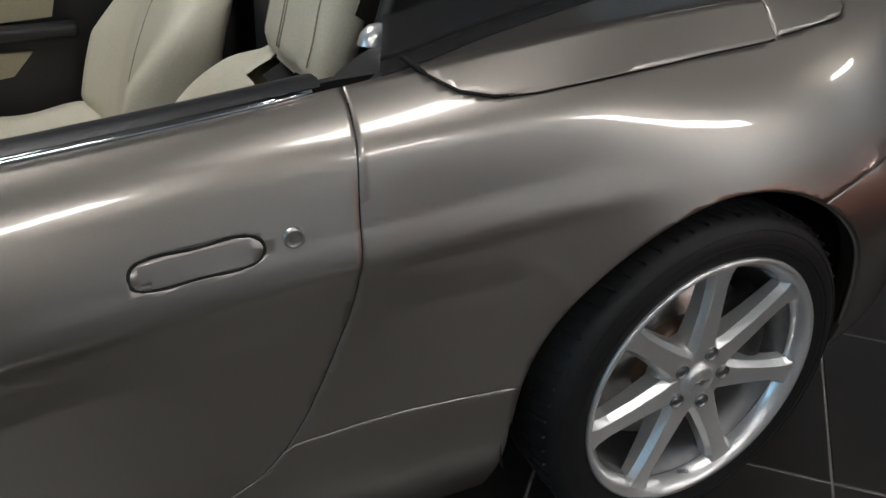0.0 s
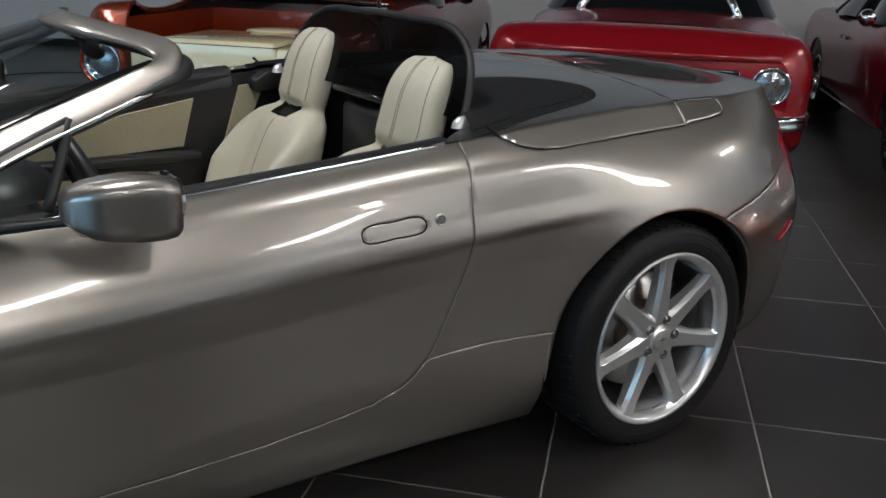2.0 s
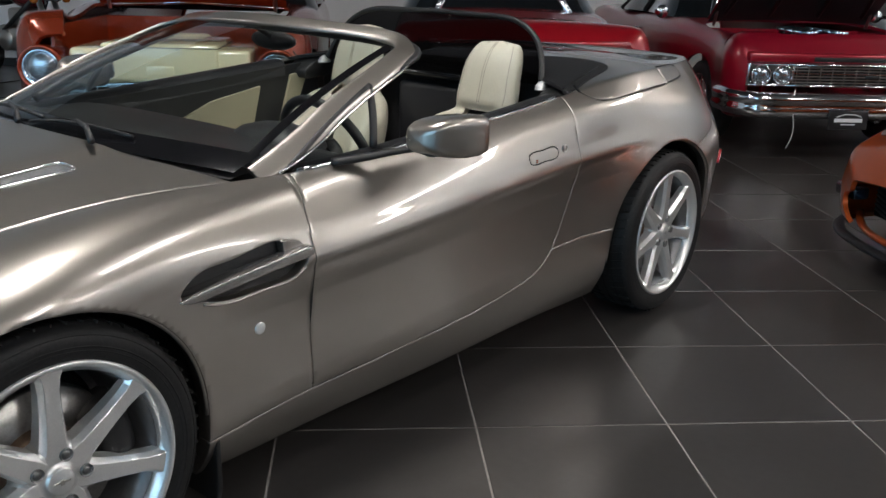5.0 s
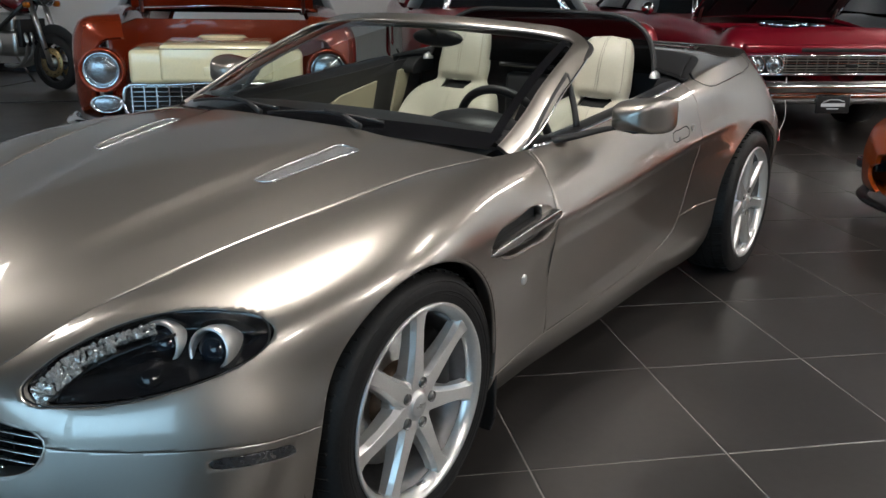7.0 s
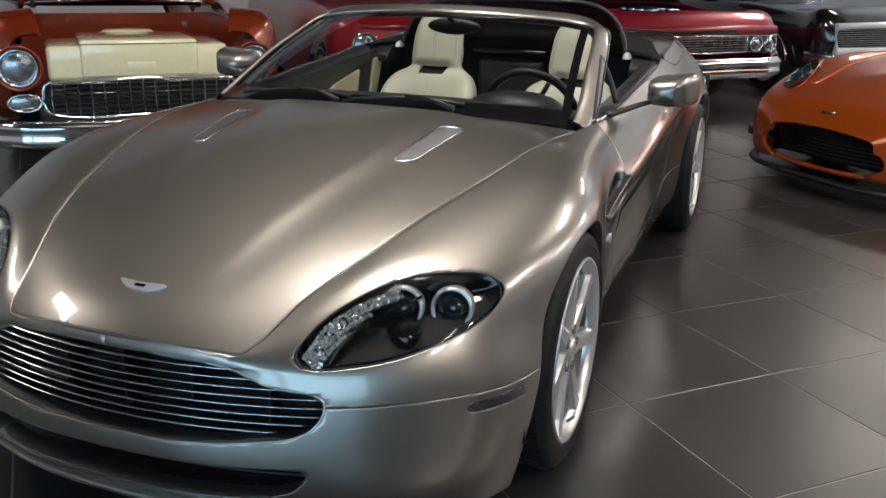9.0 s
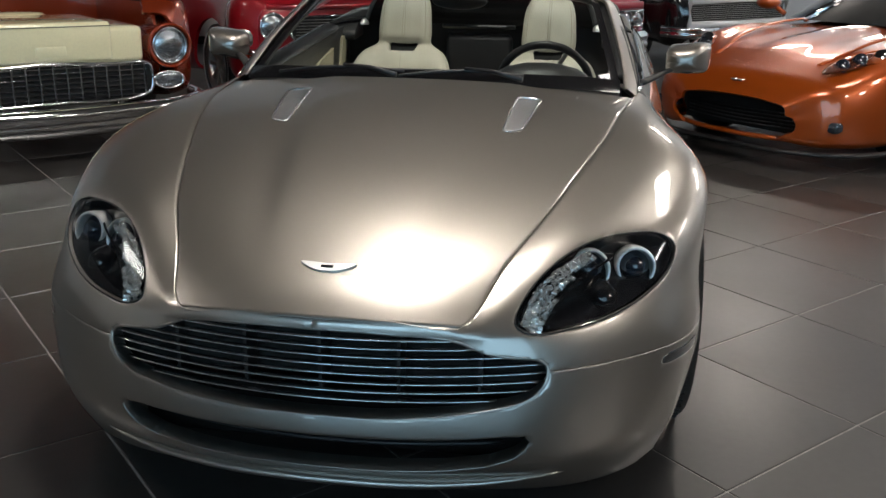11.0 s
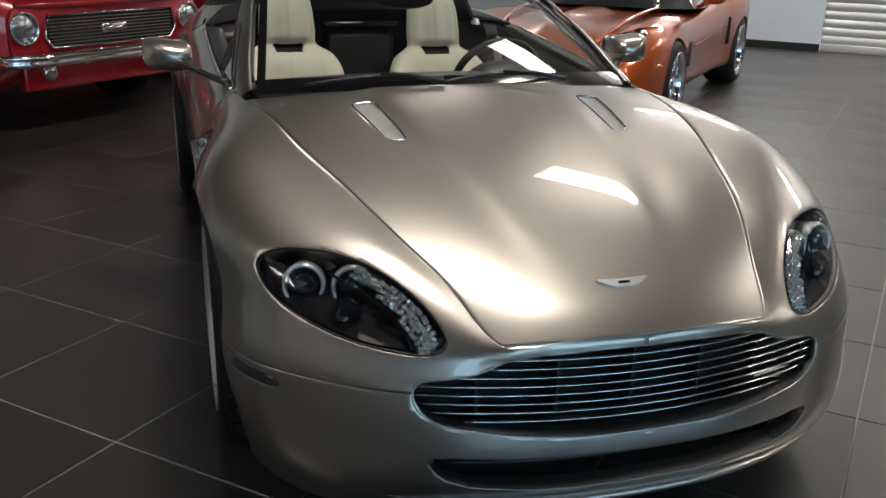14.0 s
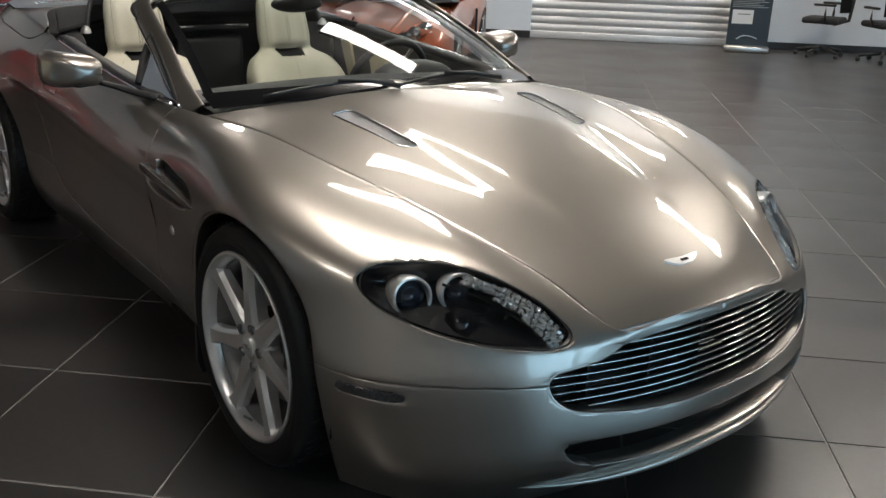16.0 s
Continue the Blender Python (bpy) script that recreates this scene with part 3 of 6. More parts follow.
SIDE_PARTS = {}
pieces = islands(PANELS["rear_fender"])
PANELS["rear_fender"] = pieces[0]
for k, m in enumerate(pieces[1:]):
    PANELS["fender_filler", k] = m
    other = mirrored(m)
    for shape in (m, other):
        part("fender_filler", flange(shape), PAINT, car)
LENS_SHAPE = PANELS["headlamp"].copy()
for key, mat in (("front_fender", PAINT), ("door", PAINT), ("rear_fender", PAINT), ("sill", PAINT), ("side_marker", SMOKE), ("tail_lamp", TAIL), ("tonneau_side", PAINT), ("boot_flap", PAINT), ("door_handle", PAINT), ("headlamp", LENS)):
    half = PANELS[key] if key == "headlamp" else flange(PANELS[key])
    other = mirrored(half)
    for side, shape in ((1, half), (-1, other)):
        SIDE_PARTS[key, side] = part(key, shape, mat, car if key != "door_handle" else SIDE_PARTS["door", side], {"headlamp": "clear lamp lens", "tail_lamp": "red tail lamp lens", "side_marker": "smoked side marker lens"}.get(key, ""))
        if key == "headlamp":
            SIDE_PARTS[key, side].visible_shadow = False
for key in ("front_bumper", "rear_bumper"):
    part(key, flange(whole(PANELS[key])), PAINT, car)


def top_panel(start, stop, centre, ni, nj, bulge=None, inset=0.0):
    """A panel between the centre line and the upper edge of the side, from one x to another."""
    pick = EDGE[(EDGE[:, 1] > 0.30)]
    e = np.stack([np.interp(-np.linspace(start[1], stop[1], ni), -pick[:, 0], pick[:, k]) for k in range(3)], 1)
    c = np.linspace(start[0], stop[0], ni)
    cz = spline([-a for a, _ in centre], [b for _, b in centre], -c)
    w = np.linspace(0, 1, nj)
    p = np.zeros((ni, nj, 3))
    p[:, :, 0] = c[:, None] + (e[:, :1] - c[:, None]) * w ** 2
    p[:, :, 1] = (e[:, 1:2] - inset) * w
    p[:, :, 2] = cz[:, None] + (e[:, 2:] - cz[:, None]) * w ** 2.2
    if bulge:
        p[:, :, 2] += bulge(p, np.linspace(0, 1, ni)[:, None], w[None])
    return p


def hood_bulge(p, s, w):
    t = np.clip((s - 0.06) / 0.4, 0, 1)
    fade = t * t * (3 - 2 * t)
    d = (w - (0.385 + 0.09 * s)) / 0.045
    return 0.0055 * fade * (0.5 - 0.5 * np.tanh(d)) - 0.0022 * fade * np.exp(-((d - 2.6) / 2.2) ** 2)


def panel_of(p):
    bm = grid_mesh(p)
    bmesh.ops.recalc_face_normals(bm, faces=bm.faces)
    bm.normal_update()
    if sum(g.normal.z for g in bm.faces) < 0:
        bmesh.ops.reverse_faces(bm, faces=bm.faces)
    return bm


HOOD = top_panel((2.149, 2.106), (0.86, 0.735), [(2.15, .560), (2.10, .592), (2.01, .633), (1.8, .71), (1.5, .79), (1.2, .85), (.86, .897)], 190, 60, hood_bulge, 0.004)
bm = panel_of(HOOD)
vent = take(bm, lambda p: sdf(HOOD_VENT, p[:, :2]), 0.003)
hood = part("hood", flange(whole(bm)), PAINT, car)
for side in (1, -1):
    shape = vent.copy() if side > 0 else mirrored(vent)
    bmesh.ops.translate(shape, verts=shape.verts, vec=(0, 0, -0.004))
    grid = part("hood_vent", flange(shape), VENT_MESH, hood, "silver wire-mesh hood vent")
    near = HOOD.reshape(-1, 3)
    loop = [(a, side * b, float(near[np.argmin((near[:, 0] - a) ** 2 + (near[:, 1] - b) ** 2), 2])) for a, b in HOOD_VENT]
    zs = np.array([z for _, _, z in loop])
    for _ in range(3):
        zs = (np.roll(zs, 1) + zs + np.roll(zs, -1)) / 3
    part("vent_frame", tube([(a, b, z) for (a, b, _), z in zip(loop, zs)], .0022, 6, loop=True), CHROME, grid, "thin bright frame")
vent.free()
DECK = top_panel((-0.93, -0.72), (-2.20, -2.075), [(-.9, 1.00), (-1.3, 1.015), (-1.7, 1.005), (-2.0, .985), (-2.2, .982)], 110, 54)
bm = panel_of(DECK)
boot = take(bm, lambda p: p[:, 0] + 1.45 + 0.13 * (1 - (p[:, 1] / 0.72) ** 2), 0.004)
tongue = take(bm, lambda p: sdf(TONGUE, p[:, :2]), 0.002)
part("boot_lid", flange(whole(boot)), PAINT, car)
part("tonneau_cover", flange(whole(bm)), PAINT, car)
pad = take(tongue, lambda p: sdf(TONGUE, p[:, :2]) + 0.035, 0.003)
for side in (1, -1):
    for name, source, lift in (("tonneau_trim", tongue, .003), ("tonneau_pad", pad, .008)):
        shape = source.copy() if side > 0 else mirrored(source)
        bmesh.ops.translate(shape, verts=shape.verts, vec=(0, 0, lift))
        part(name, flange(shape), MATT_BLACK, car, "black trim panel behind the seat")
tongue.free()
pad.free()


# ---------- wheels ----------
def side_y(x, z):
    """How far out the side reaches at a place along and up."""
    near = SIDE[60:].reshape(-1, 3)
    d = (near[:, 0] - x) ** 2 + (near[:, 2] - z) ** 2 + np.where(near[:, 1] < 0.5, 9, 0)
    k = np.argsort(d)[:6]
    w = 1 / (d[k] + 1e-6)
    return float((near[k, 1] * w).sum() / w.sum())


# alloy with a darker colour that stands for the shade inside the rim
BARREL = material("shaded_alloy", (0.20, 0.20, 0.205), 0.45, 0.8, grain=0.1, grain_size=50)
NUT = material("dark_nut", (0.22, 0.22, 0.22), 0.35, 0.9)


def wheel(name, x, side):
    m = pose(x, side * (0.777 if x > 0 else 0.800), WHEEL_Z, 0, 0, 0 if side > 0 else 180)
    w = part(name, lathe([(0.245, -0.11), (0.30, -0.118), (0.325, -0.108), (0.3365, -0.085), (0.3375, 0), (0.3365, 0.085), (0.325, 0.108), (0.30, 0.120), (0.268, 0.115), (0.250, 0.108)], 96), RUBBER, car, "low-profile black road tyre")
    w.matrix_basis = m
    part("rim", lathe([(0.240, 0.085), (0.246, 0.098), (0.256, 0.105), (0.263, 0.114), (0.259, 0.120), (0.252, 0.118), (0.246, 0.108), (0.237, 0.099), (0.2345, 0.085)], 96), ALLOY, w)
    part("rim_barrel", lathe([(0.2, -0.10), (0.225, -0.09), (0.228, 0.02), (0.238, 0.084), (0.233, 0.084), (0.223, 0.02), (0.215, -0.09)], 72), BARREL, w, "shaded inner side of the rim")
    for k in range(7):
        a = math.pi / 2 + 2 * math.pi * k / 7
        prof = [(0.03, .030, .096, .05), (0.06, .034, .098, .05), (0.09, .0285, .100, .045), (0.15, .0235, .102, .04), (0.2, .0225, .103, .036), (0.228, .026, .105, .033), (0.245, .036, .107, .03)]
        p = np.array([[(r, -h * 1.1, y - d), (r, -h * 1.05, y - .014), (r, -h * .72, y - .001), (r, -h * .66, y), (r, h * .66, y), (r, h * .72, y - .001), (r, h * 1.05, y - .014), (r, h * 1.1, y - d)] for r, h, y, d in prof])
        bm = grid_mesh(p)
        c, s = math.cos(a), math.sin(a)
        for v in bm.verts:
            r, h, y = v.co
            v.co = (r * c - h * s, y, r * s + h * c)
        bmesh.ops.recalc_face_normals(bm, faces=bm.faces)
        part("spoke", bm, ALLOY, w, smooth=False)
    part("hub", lathe([(0.0, .107), (0.027, .106), (0.031, .103), (0.032, .0975), (0.046, .0965), (0.068, .0955), (0.080, .086), (0.088, .07), (0.088, .05)], 48), ALLOY, w)
    for k in range(5):
        a = math.pi / 2 + 2 * math.pi * k / 5 + 0.3
        part("wheel_nut", lathe([(0.0, .0985), (0.006, .0985), (0.0085, .096), (0.009, .0945), (.0135, .0945), (.0135, .099), (.0145, .099), (.0145, .09)], 12, m=Matrix.Translation((0.057 * math.cos(a), 0.004, 0.057 * math.sin(a)))), NUT, w)
    part("brake_disc", lathe([(0.07, 0.02), (0.175, 0.02), (0.178, 0.01), (0.178, -0.01), (0.07, -0.012)], 64), STEEL, w)
    part("disc_hat", lathe([(0.0, 0.05), (0.085, 0.048), (0.092, 0.04), (0.095, 0.02)], 48), RUST, w)
    a0 = math.radians(160)
    pts = [(0.16 * math.cos(a0 + t), 0.035, 0.16 * math.sin(a0 + t)) for t in np.linspace(-.42, .42, 12)]
    part("brake_caliper", tube(pts, 0.045, 10, flat=0.9, up=(0, 1, 0)), BLACK, w, "dark grey brake caliper")
    ribs = [lathe([(r - .002, y), (r, y + .0022), (r + .002, y)], 72) for r, y in ((.283, .1165), (.292, .1185), (.315, .113))]
    part("sidewall_rib", joined(*ribs), RUBBER, w)
    cuts = joined(*[box(-.0022, .0022, s * .064 - .034, s * .064 + .034, .3325, .3392, m=Matrix.Rotation(2 * math.pi * (k + .25 * s) / 64, 4, "Y") @ Matrix.Rotation(.25 * s, 4, "Z")) for k in range(64) for s in (1, -1)])
    part("tread_cut", cuts, VOID, w, "dark cuts across the tread", smooth=False)["kind"] = "stuff"
    part("tread_groove", joined(*[lathe([(.3372, y - .004), (.3386, y), (.3372, y + .004)], 72) for y in (-.045, 0, .045)]), VOID, w)
    part("valve", tube([(0.0, .10, -.225), (0.002, .122, -.205)], .004, 8), STEEL, w)
    part("cap_emblem", joined(box(-.018, .018, .1065, .1082, -.002, .002), box(-.004, .004, .1065, .1085, -.006, .006)), STEEL, w, smooth=False)
    return w


for x in (FRONT, REAR):
    for side in (1, -1):
        wheel("wheel", x, side)

# rolled lips of the wheel arches
for x, r in ((FRONT, .372), (REAR, .388)):
    for side in (1, -1):
        lip = [(x + (r - .002) * math.cos(a), WHEEL_Z + (r - .002) * math.sin(a)) for a in np.linspace(.02, math.pi - .02, 48)]
        part("arch_lip", tube([(a, side * (side_y(a + .03 * np.sign(a - x), b + .02) - .006), b) for a, b in lip], .0065, 8), PAINT, car)

# red reflectors at the corners of the rear bumper
for side in (1, -1):
    run = [(x, side * (side_y(x, z) + .001), z) for x, z in zip(np.linspace(-1.80, -1.90, 8), np.linspace(.56, .60, 8))]
    part("rear_marker", tube(run, .009, 8, flat=.6), TAIL, car, "small red side reflector")

# wheel housings and floor pan
for x in (FRONT, REAR):
    for side in (1, -1):
        p = np.array([[(x + 0.40 * math.cos(a), side * y, WHEEL_Z + 0.40 * math.sin(a)) for y in (0.40, 0.70, 0.86)] for a in np.linspace(-0.25, math.pi + 0.25, 30)])
        bm = grid_mesh(p)
        part("wheel_housing", bm, BLACK, car)
for side in (1, -1):
    flap = [(side * a, b) for a, b in ((.60, .36), (.862, .36), (.866, .13), (.852, .085), (.69, .085), (.62, .13))]
    part("mud_flap", slab(flap, .905, .920, .004, plane="yz"), BLACK, car, "black rubber mud flap behind the wheel")
part("floor_pan", box(-0.9, 0.9, -0.74, 0.74, 0.17, 0.20), VOID, car, smooth=False)

# ---------- nose of the convertible ----------
def nose_x(y, z):
    """How far forward the nose reaches at a place across and up."""
    near = SIDE[:110].reshape(-1, 3)
    d = (near[:, 1] - y) ** 2 + (near[:, 2] - z) ** 2 + np.where(near[:, 0] < 1.6, 9, 0)
    k = np.argsort(d)[:6]
    w = 1 / (d[k] + 1e-6)
    return float((near[k, 0] * w).sum() / w.sum())


part("grille_surround", tube([(nose_x(abs(a), b) - .004, a, b) for a, b in rounded(GRILLE[1:-1] + [(-a, b) for a, b in GRILLE[-2:0:-1]], 150, 2)], .0045, 8, loop=True), PAINT, car, "painted rim of the grille opening")
lip = [(.004 + nose_x(abs(y), .175), y, .170 + .05 * max(0, abs(y) - .36)) for y in np.linspace(-.56, .56, 50)]
part("chin_lip", tube(lip, .018 * np.clip(1 - (np.abs(np.linspace(-1, 1, 50)) ** 3) * .95, 0, 1), 14, flat=.75), PAINT, car, "painted lip under the intake")
grille = part("grille", slab([(-.52, .36), (.52, .36), (.52, .47), (.33, .53), (-.33, .53), (-.52, .47)], 2.0, 2.015, plane="yz"), VOID, car, "black grille with bright horizontal bars", smooth=False)
for k in range(8):
    z = 0.372 + k * 0.0205
    ys = np.linspace(-0.53, 0.53, 160)
    ys = ys[sdf(GRILLE, np.stack([np.abs(ys), np.full(160, z)], 1)) < -0.004]
    pts = [(2.158 - 0.36 * y * y - 0.035 * (z - .37), y, z + 0.004) for y in np.linspace(ys[0], ys[-1], 40)]
    part("grille_bar", tube(pts, 0.0075, 10, flat=0.30), BRIGHT_BAR, grille)
for y in (-0.36, -0.18, 0.0, 0.18, 0.36):
    part("grille_rib", box(2.02, 2.10 - 0.36 * y * y, y - 0.004, y + 0.004, .365, .52), BLACK, grille, smooth=False)
intake = part("lower_intake", slab([(-.47, .17), (.47, .17), (.50, .31), (-.50, .31)], 1.98, 2.0, plane="yz"), VOID, car, "black lower air intake", smooth=False)
for k in range(4):
    z = 0.222 + 0.02 * k
    part("intake_bar", tube([(2.075 - 0.36 * y * y, y, z) for y in np.linspace(-.42, .42, 30)], 0.004, 6), BLACK, intake)
badge = [(.013, 0), (.014, .010), (.012, .024), (.006, .040), (-.004, .056), (-.013, .066), (-.016, .060), (-.015, .036), (-.013, .014), (-.012, 0)]
badge = badge + [(a, -b) for a, b in reversed(badge[1:-1])]
k = int(np.argmin(np.abs(HOOD[:, 0, 0] - 2.018)))
slope = math.atan2(HOOD[k + 6, 0, 2] - HOOD[k - 6, 0, 2], HOOD[k - 6, 0, 0] - HOOD[k + 6, 0, 0])
m = Matrix.Translation(HOOD[k, 0]) @ Matrix.Rotation(slope, 4, "Y")
bm = slab(badge, -0.002, 0.005, .0012, plane="xy")
bm.transform(m)
emblem = part("nose_badge", bm, ALLOY, hood, "small chrome winged badge", smooth=False)
part("badge_plate", slab([(.004, -.014), (.004, .014), (-.004, .014), (-.004, -.014)], .004, .0062, plane="xy"), GLOSS_BLACK, emblem, smooth=False).matrix_basis = m

for side in (1, -1):
    lamp = SIDE_PARTS["headlamp", side]
    bowl = LENS_SHAPE.copy()
    for v in bowl.verts:
        d = min(0.065, 0.012 + 1.2 * max(0, -float(sdf(HEADLAMP, [(v.co.y, v.co.z)])[0])))
        v.co.x -= d
        v.co.y -= 0.3 * d
    if side < 0:
        bowl = mirrored(bowl)
    part("lamp_housing", bowl, GLOSS_BLACK, lamp)
    # black line that stands for the shaded gap round the lens
    rim = tube([(nose_x(a, b) - 0.004, side * a, b) for a, b in ring(HEADLAMP[::6], 90)], 0.0022, 6, loop=True)
    part("lamp_gap_line", rim, BLACK, lamp)
    for y, z, x, r in ((.590, .605, 1.842, .053), (.700, .608, 1.803, .050)):
        m = Matrix.Translation((x, side * y, z)) @ Euler((0, radians(-14), radians(14 * side))).to_matrix().to_4x4()
        proj = part("projector", lathe([(r * .78, -.05), (r * .80, .002), (r * .88, .009), (r * .98, .004), (r * 1.03, -.02), (r * 1.0, -.06)], 36, "x", m), ALLOY, lamp, "chrome-ringed projector lamp")
        part("projector_lens", lathe([(0, .010), (r * .3, .008), (r * .55, -.001), (r * .78, -.018)], 28, "x", m), BLUE_LENS, proj)
    strip = curve([(0, .452, .540), (0, .462, .570), (0, .487, .601), (0, .528, .627), (0, .585, .648)], 22)
    rng = random.Random(5)
    for k, (_, y, z) in enumerate(strip):
        for row in range(4 if k < 9 else 3 if k < 15 else 2):
            py, pz = y + row * .0105 + .002 * rng.random(), z - row * .0085 + .002 * rng.random()
            size = .0042 + .0022 * rng.random()
            tilt = Euler((rng.uniform(0, 3), rng.uniform(-.7, .7), rng.uniform(-.7, .7))).to_matrix().to_4x4()
            part("led_cell", box(-.005, .005, -size * 1.3, size * 1.3, -size, size, .0012, 1, Matrix.Translation((nose_x(py, pz) - .014, side * py, pz)) @ tilt), CELL, lamp, smooth=False)
    edge = curve([(0, .505, .528), (0, .515, .560), (0, .540, .588), (0, .585, .615), (0, .640, .640)], 16)
    part("strip_divider", tube([(nose_x(y, z) - .010, side * y, z) for _, y, z in edge], .0035, 6), GLOSS_BLACK, lamp)
    m = Matrix.Translation((1.90, side * .62, .553))
    part("indicator_pod", lathe([(0, .03), (.025, .025), (.038, .008), (.042, -.03)], 24, "x", m), GLOSS_BLACK, lamp)
    # side vent: dark bed, mesh and bright strake
    fender = SIDE_PARTS["front_fender", side]
    part("vent_bed", slab([(a, b) for a, b in outline([(1.02, .66), (.87, .715), (.65, .715), (.62, .66), (.75, .60), (.95, .62)], 30)], side * .835, side * .845), VENT_DARK, fender, "black mesh behind the side vent", smooth=False)
    blade = rounded([(1.027, .651), (.96, .664), (.80, .683), (.625, .701), (.612, .691), (.62, .673), (.80, .656), (.93, .642), (.985, .638)], 60, 1)
    part("strake", slab(blade, side * .850, side * .897, .005), STRAKE, fender, "satin metal side strake")
    part("vent_cup", slab(rounded([(.705, .722), (.65, .712), (.628, .69), (.70, .69)], 30, 1), side * .846, side * .872, .006), PAINT, fender, "painted end of the vent slot")
    part("vent_lip", tube(curve([(.95, side * (side_y(.95, .628) + .001), .628), (.90, side * (side_y(.90, .613) + .001), .613), (.75, side * (side_y(.75, .613) + .001), .613), (.66, side * (side_y(.66, .624) + .001), .624), (.637, side * (side_y(.637, .643) + .001), .643)], 24), .0035, 8), PAINT, fender, "bright lower lip of the vent")
    part("fender_badge", lathe([(0, .004), (.012, .004), (.0155, .002), (.016, -.004)], 28, "y", Matrix.Translation((.775, side * (side_y(.775, .513) + .001), .513)) @ Matrix.Scale(side, 4, (0, 1, 0))), ALLOY, fender, "small round bright badge")
    # lock and key plate
    door = SIDE_PARTS["door", side]
    part("door_lock", lathe([(0, .002), (.006, .003), (.009, .001), (.0105, .004), (.0135, .004), (.0145, -.003)], 24, "y", Matrix.Translation((-.558, side * (side_y(-.558, .781) + .001), .781)) @ Matrix.Scale(side, 4, (0, 1, 0))), STEEL, door)
    for k in (0, 1):
        part("handle_mark", box(-.373, -.361, side * .877 - .002, side * .877 + .002, .762 + .006 * k, .7645 + .006 * k), CHROME, SIDE_PARTS["door_handle", side], smooth=False)
    # dark liners added behind the joints to give the gaps their shade
    for name, line in (("door_gap_liner", DOOR[1:-1]), ("handle_gap_liner", HANDLE), ("tonneau_gap_liner", TONNEAU[1:-1]), ("flap_gap_liner", FLAP)):
        thin = name == "handle_gap_liner"
        pts = [(a, side * (side_y(a, b) - (.0034 if thin else .006)), b) for a, b in line]
        part(name, tube(pts, .0040 if thin else .0045, 6, loop=name == "handle_gap_liner", up=(0, 1, 0)), VOID, SIDE_PARTS["door_handle", side] if name == "handle_gap_liner" else car)
    # belt trim
    e = EDGE[(EDGE[:, 0] < .56) & (EDGE[:, 0] > -.668)] * (1, side, 1)
    part("belt_trim", tube(e[::4] + (0, side * .002, .003), 0.0065, 8), CHROME, door, "chrome strip along the door top")
    cap = np.stack([e[::3] + (0, -side * .008, .004), e[::3] + (0, -side * .02, .012), e[::3] + (0, -side * .045, .010), e[::3] + (0, -side * .075, .0), e[::3] + (0, -side * .085, -.06)], 1)
    bm = grid_mesh(cap)
    bmesh.ops.recalc_face_normals(bm, faces=bm.faces)
    part("door_top_roll", bm, LEATHER, door, "black leather door top")
    # inner door card
    card = part("door_card", slab([(.52, .30), (.52, .84), (.25, .855), (0, .87), (-.4, .90), (-.68, .925), (-.84, .93), (-.84, .45), (-.5, .32), (-.3, .30)], side * .685, side * .70), LEATHER, door, "black leather door card", smooth=False)
    part("door_insert", slab([(.32, .60), (.10, .68), (-.02, .715), (-.23, .797), (-.49, .842), (-.445, .672), (-.1, .655)], side * .672, side * .687), SHADED_BEIGE, card, "cream leather door insert", smooth=False)
    part("rear_insert", slab([(-.60, .67), (-.665, .88), (-.765, .89), (-.66, .66)], side * .672, side * .687), SHADED_BEIGE, card, smooth=False)
    part("armrest", box(-.50, .25, side * .655 - .03, side * .655 + .03, .625, .66, .012), LEATHER, card)
    part("door_pocket", slab([(.2, .50), (.15, .58), (-.2, .59), (-.385, .585), (-.33, .525), (-.1, .50)], side * .672, side * .687), SHADED_BEIGE, card, smooth=False)

# ---------- windscreen ----------
POST = np.array([(.655, .712, .848), (.50, .705, .912), (.35, .684, .985), (.19, .662, 1.046), (.05, .640, 1.098), (-.005, .628, 1.119)])
HEADER = np.array([(-.030, .590, 1.140), (-.030, .53, 1.152), (.01, .38, 1.168), (.065, .19, 1.179), (.085, 0, 1.183)])
left = np.concatenate([curve(POST, 44), curve(HEADER, 34)])
path = np.concatenate([left, left[-2::-1] * (1, -1, 1)])
for _ in range(2):
    path[1:-1] = (path[:-2] + path[1:-1] + path[2:]) / 3


def frame_bar(points, half, depth, out_of):
    """A bar of rounded box section along points; half its width in the screen's plane, depth across it."""
    p = np.asarray(points)
    d = np.gradient(p, axis=0)
    d /= np.linalg.norm(d, axis=1)[:, None]
    nrm = out_of(p)
    s = np.cross(d, nrm)
    s /= np.linalg.norm(s, axis=1)[:, None]
    nrm = np.cross(s, d)
    sec = ring([(-1, -.5), (-.98, .35), (-.8, .78), (0, 1), (.8, .78), (.98, .35), (1, -.5), (.9, -1), (0, -1), (-.9, -1)], 44)
    return grid_mesh(np.stack([p + s * (a * half)[:, None] + nrm * b * depth for a, b in sec], 1), closed=True)


half = np.array([0.034 if abs(y) > .615 else 0.030 for y in path[:, 1]])
for _ in range(4):
    half[1:-1] = (half[:-2] + half[1:-1] + half[2:]) / 3
bm = frame_bar(path, half * np.interp(path[:, 2], [.84, .9, 1.0], [.85, 1.0, 1.0]), 0.007, lambda p: np.stack([np.full(len(p), .40), np.sign(p[:, 1]) * np.clip((np.abs(p[:, 1]) - .45) / .15, 0, 1) * .75, np.full(len(p), .80)], 1))
bmesh.ops.recalc_face_normals(bm, faces=bm.faces)
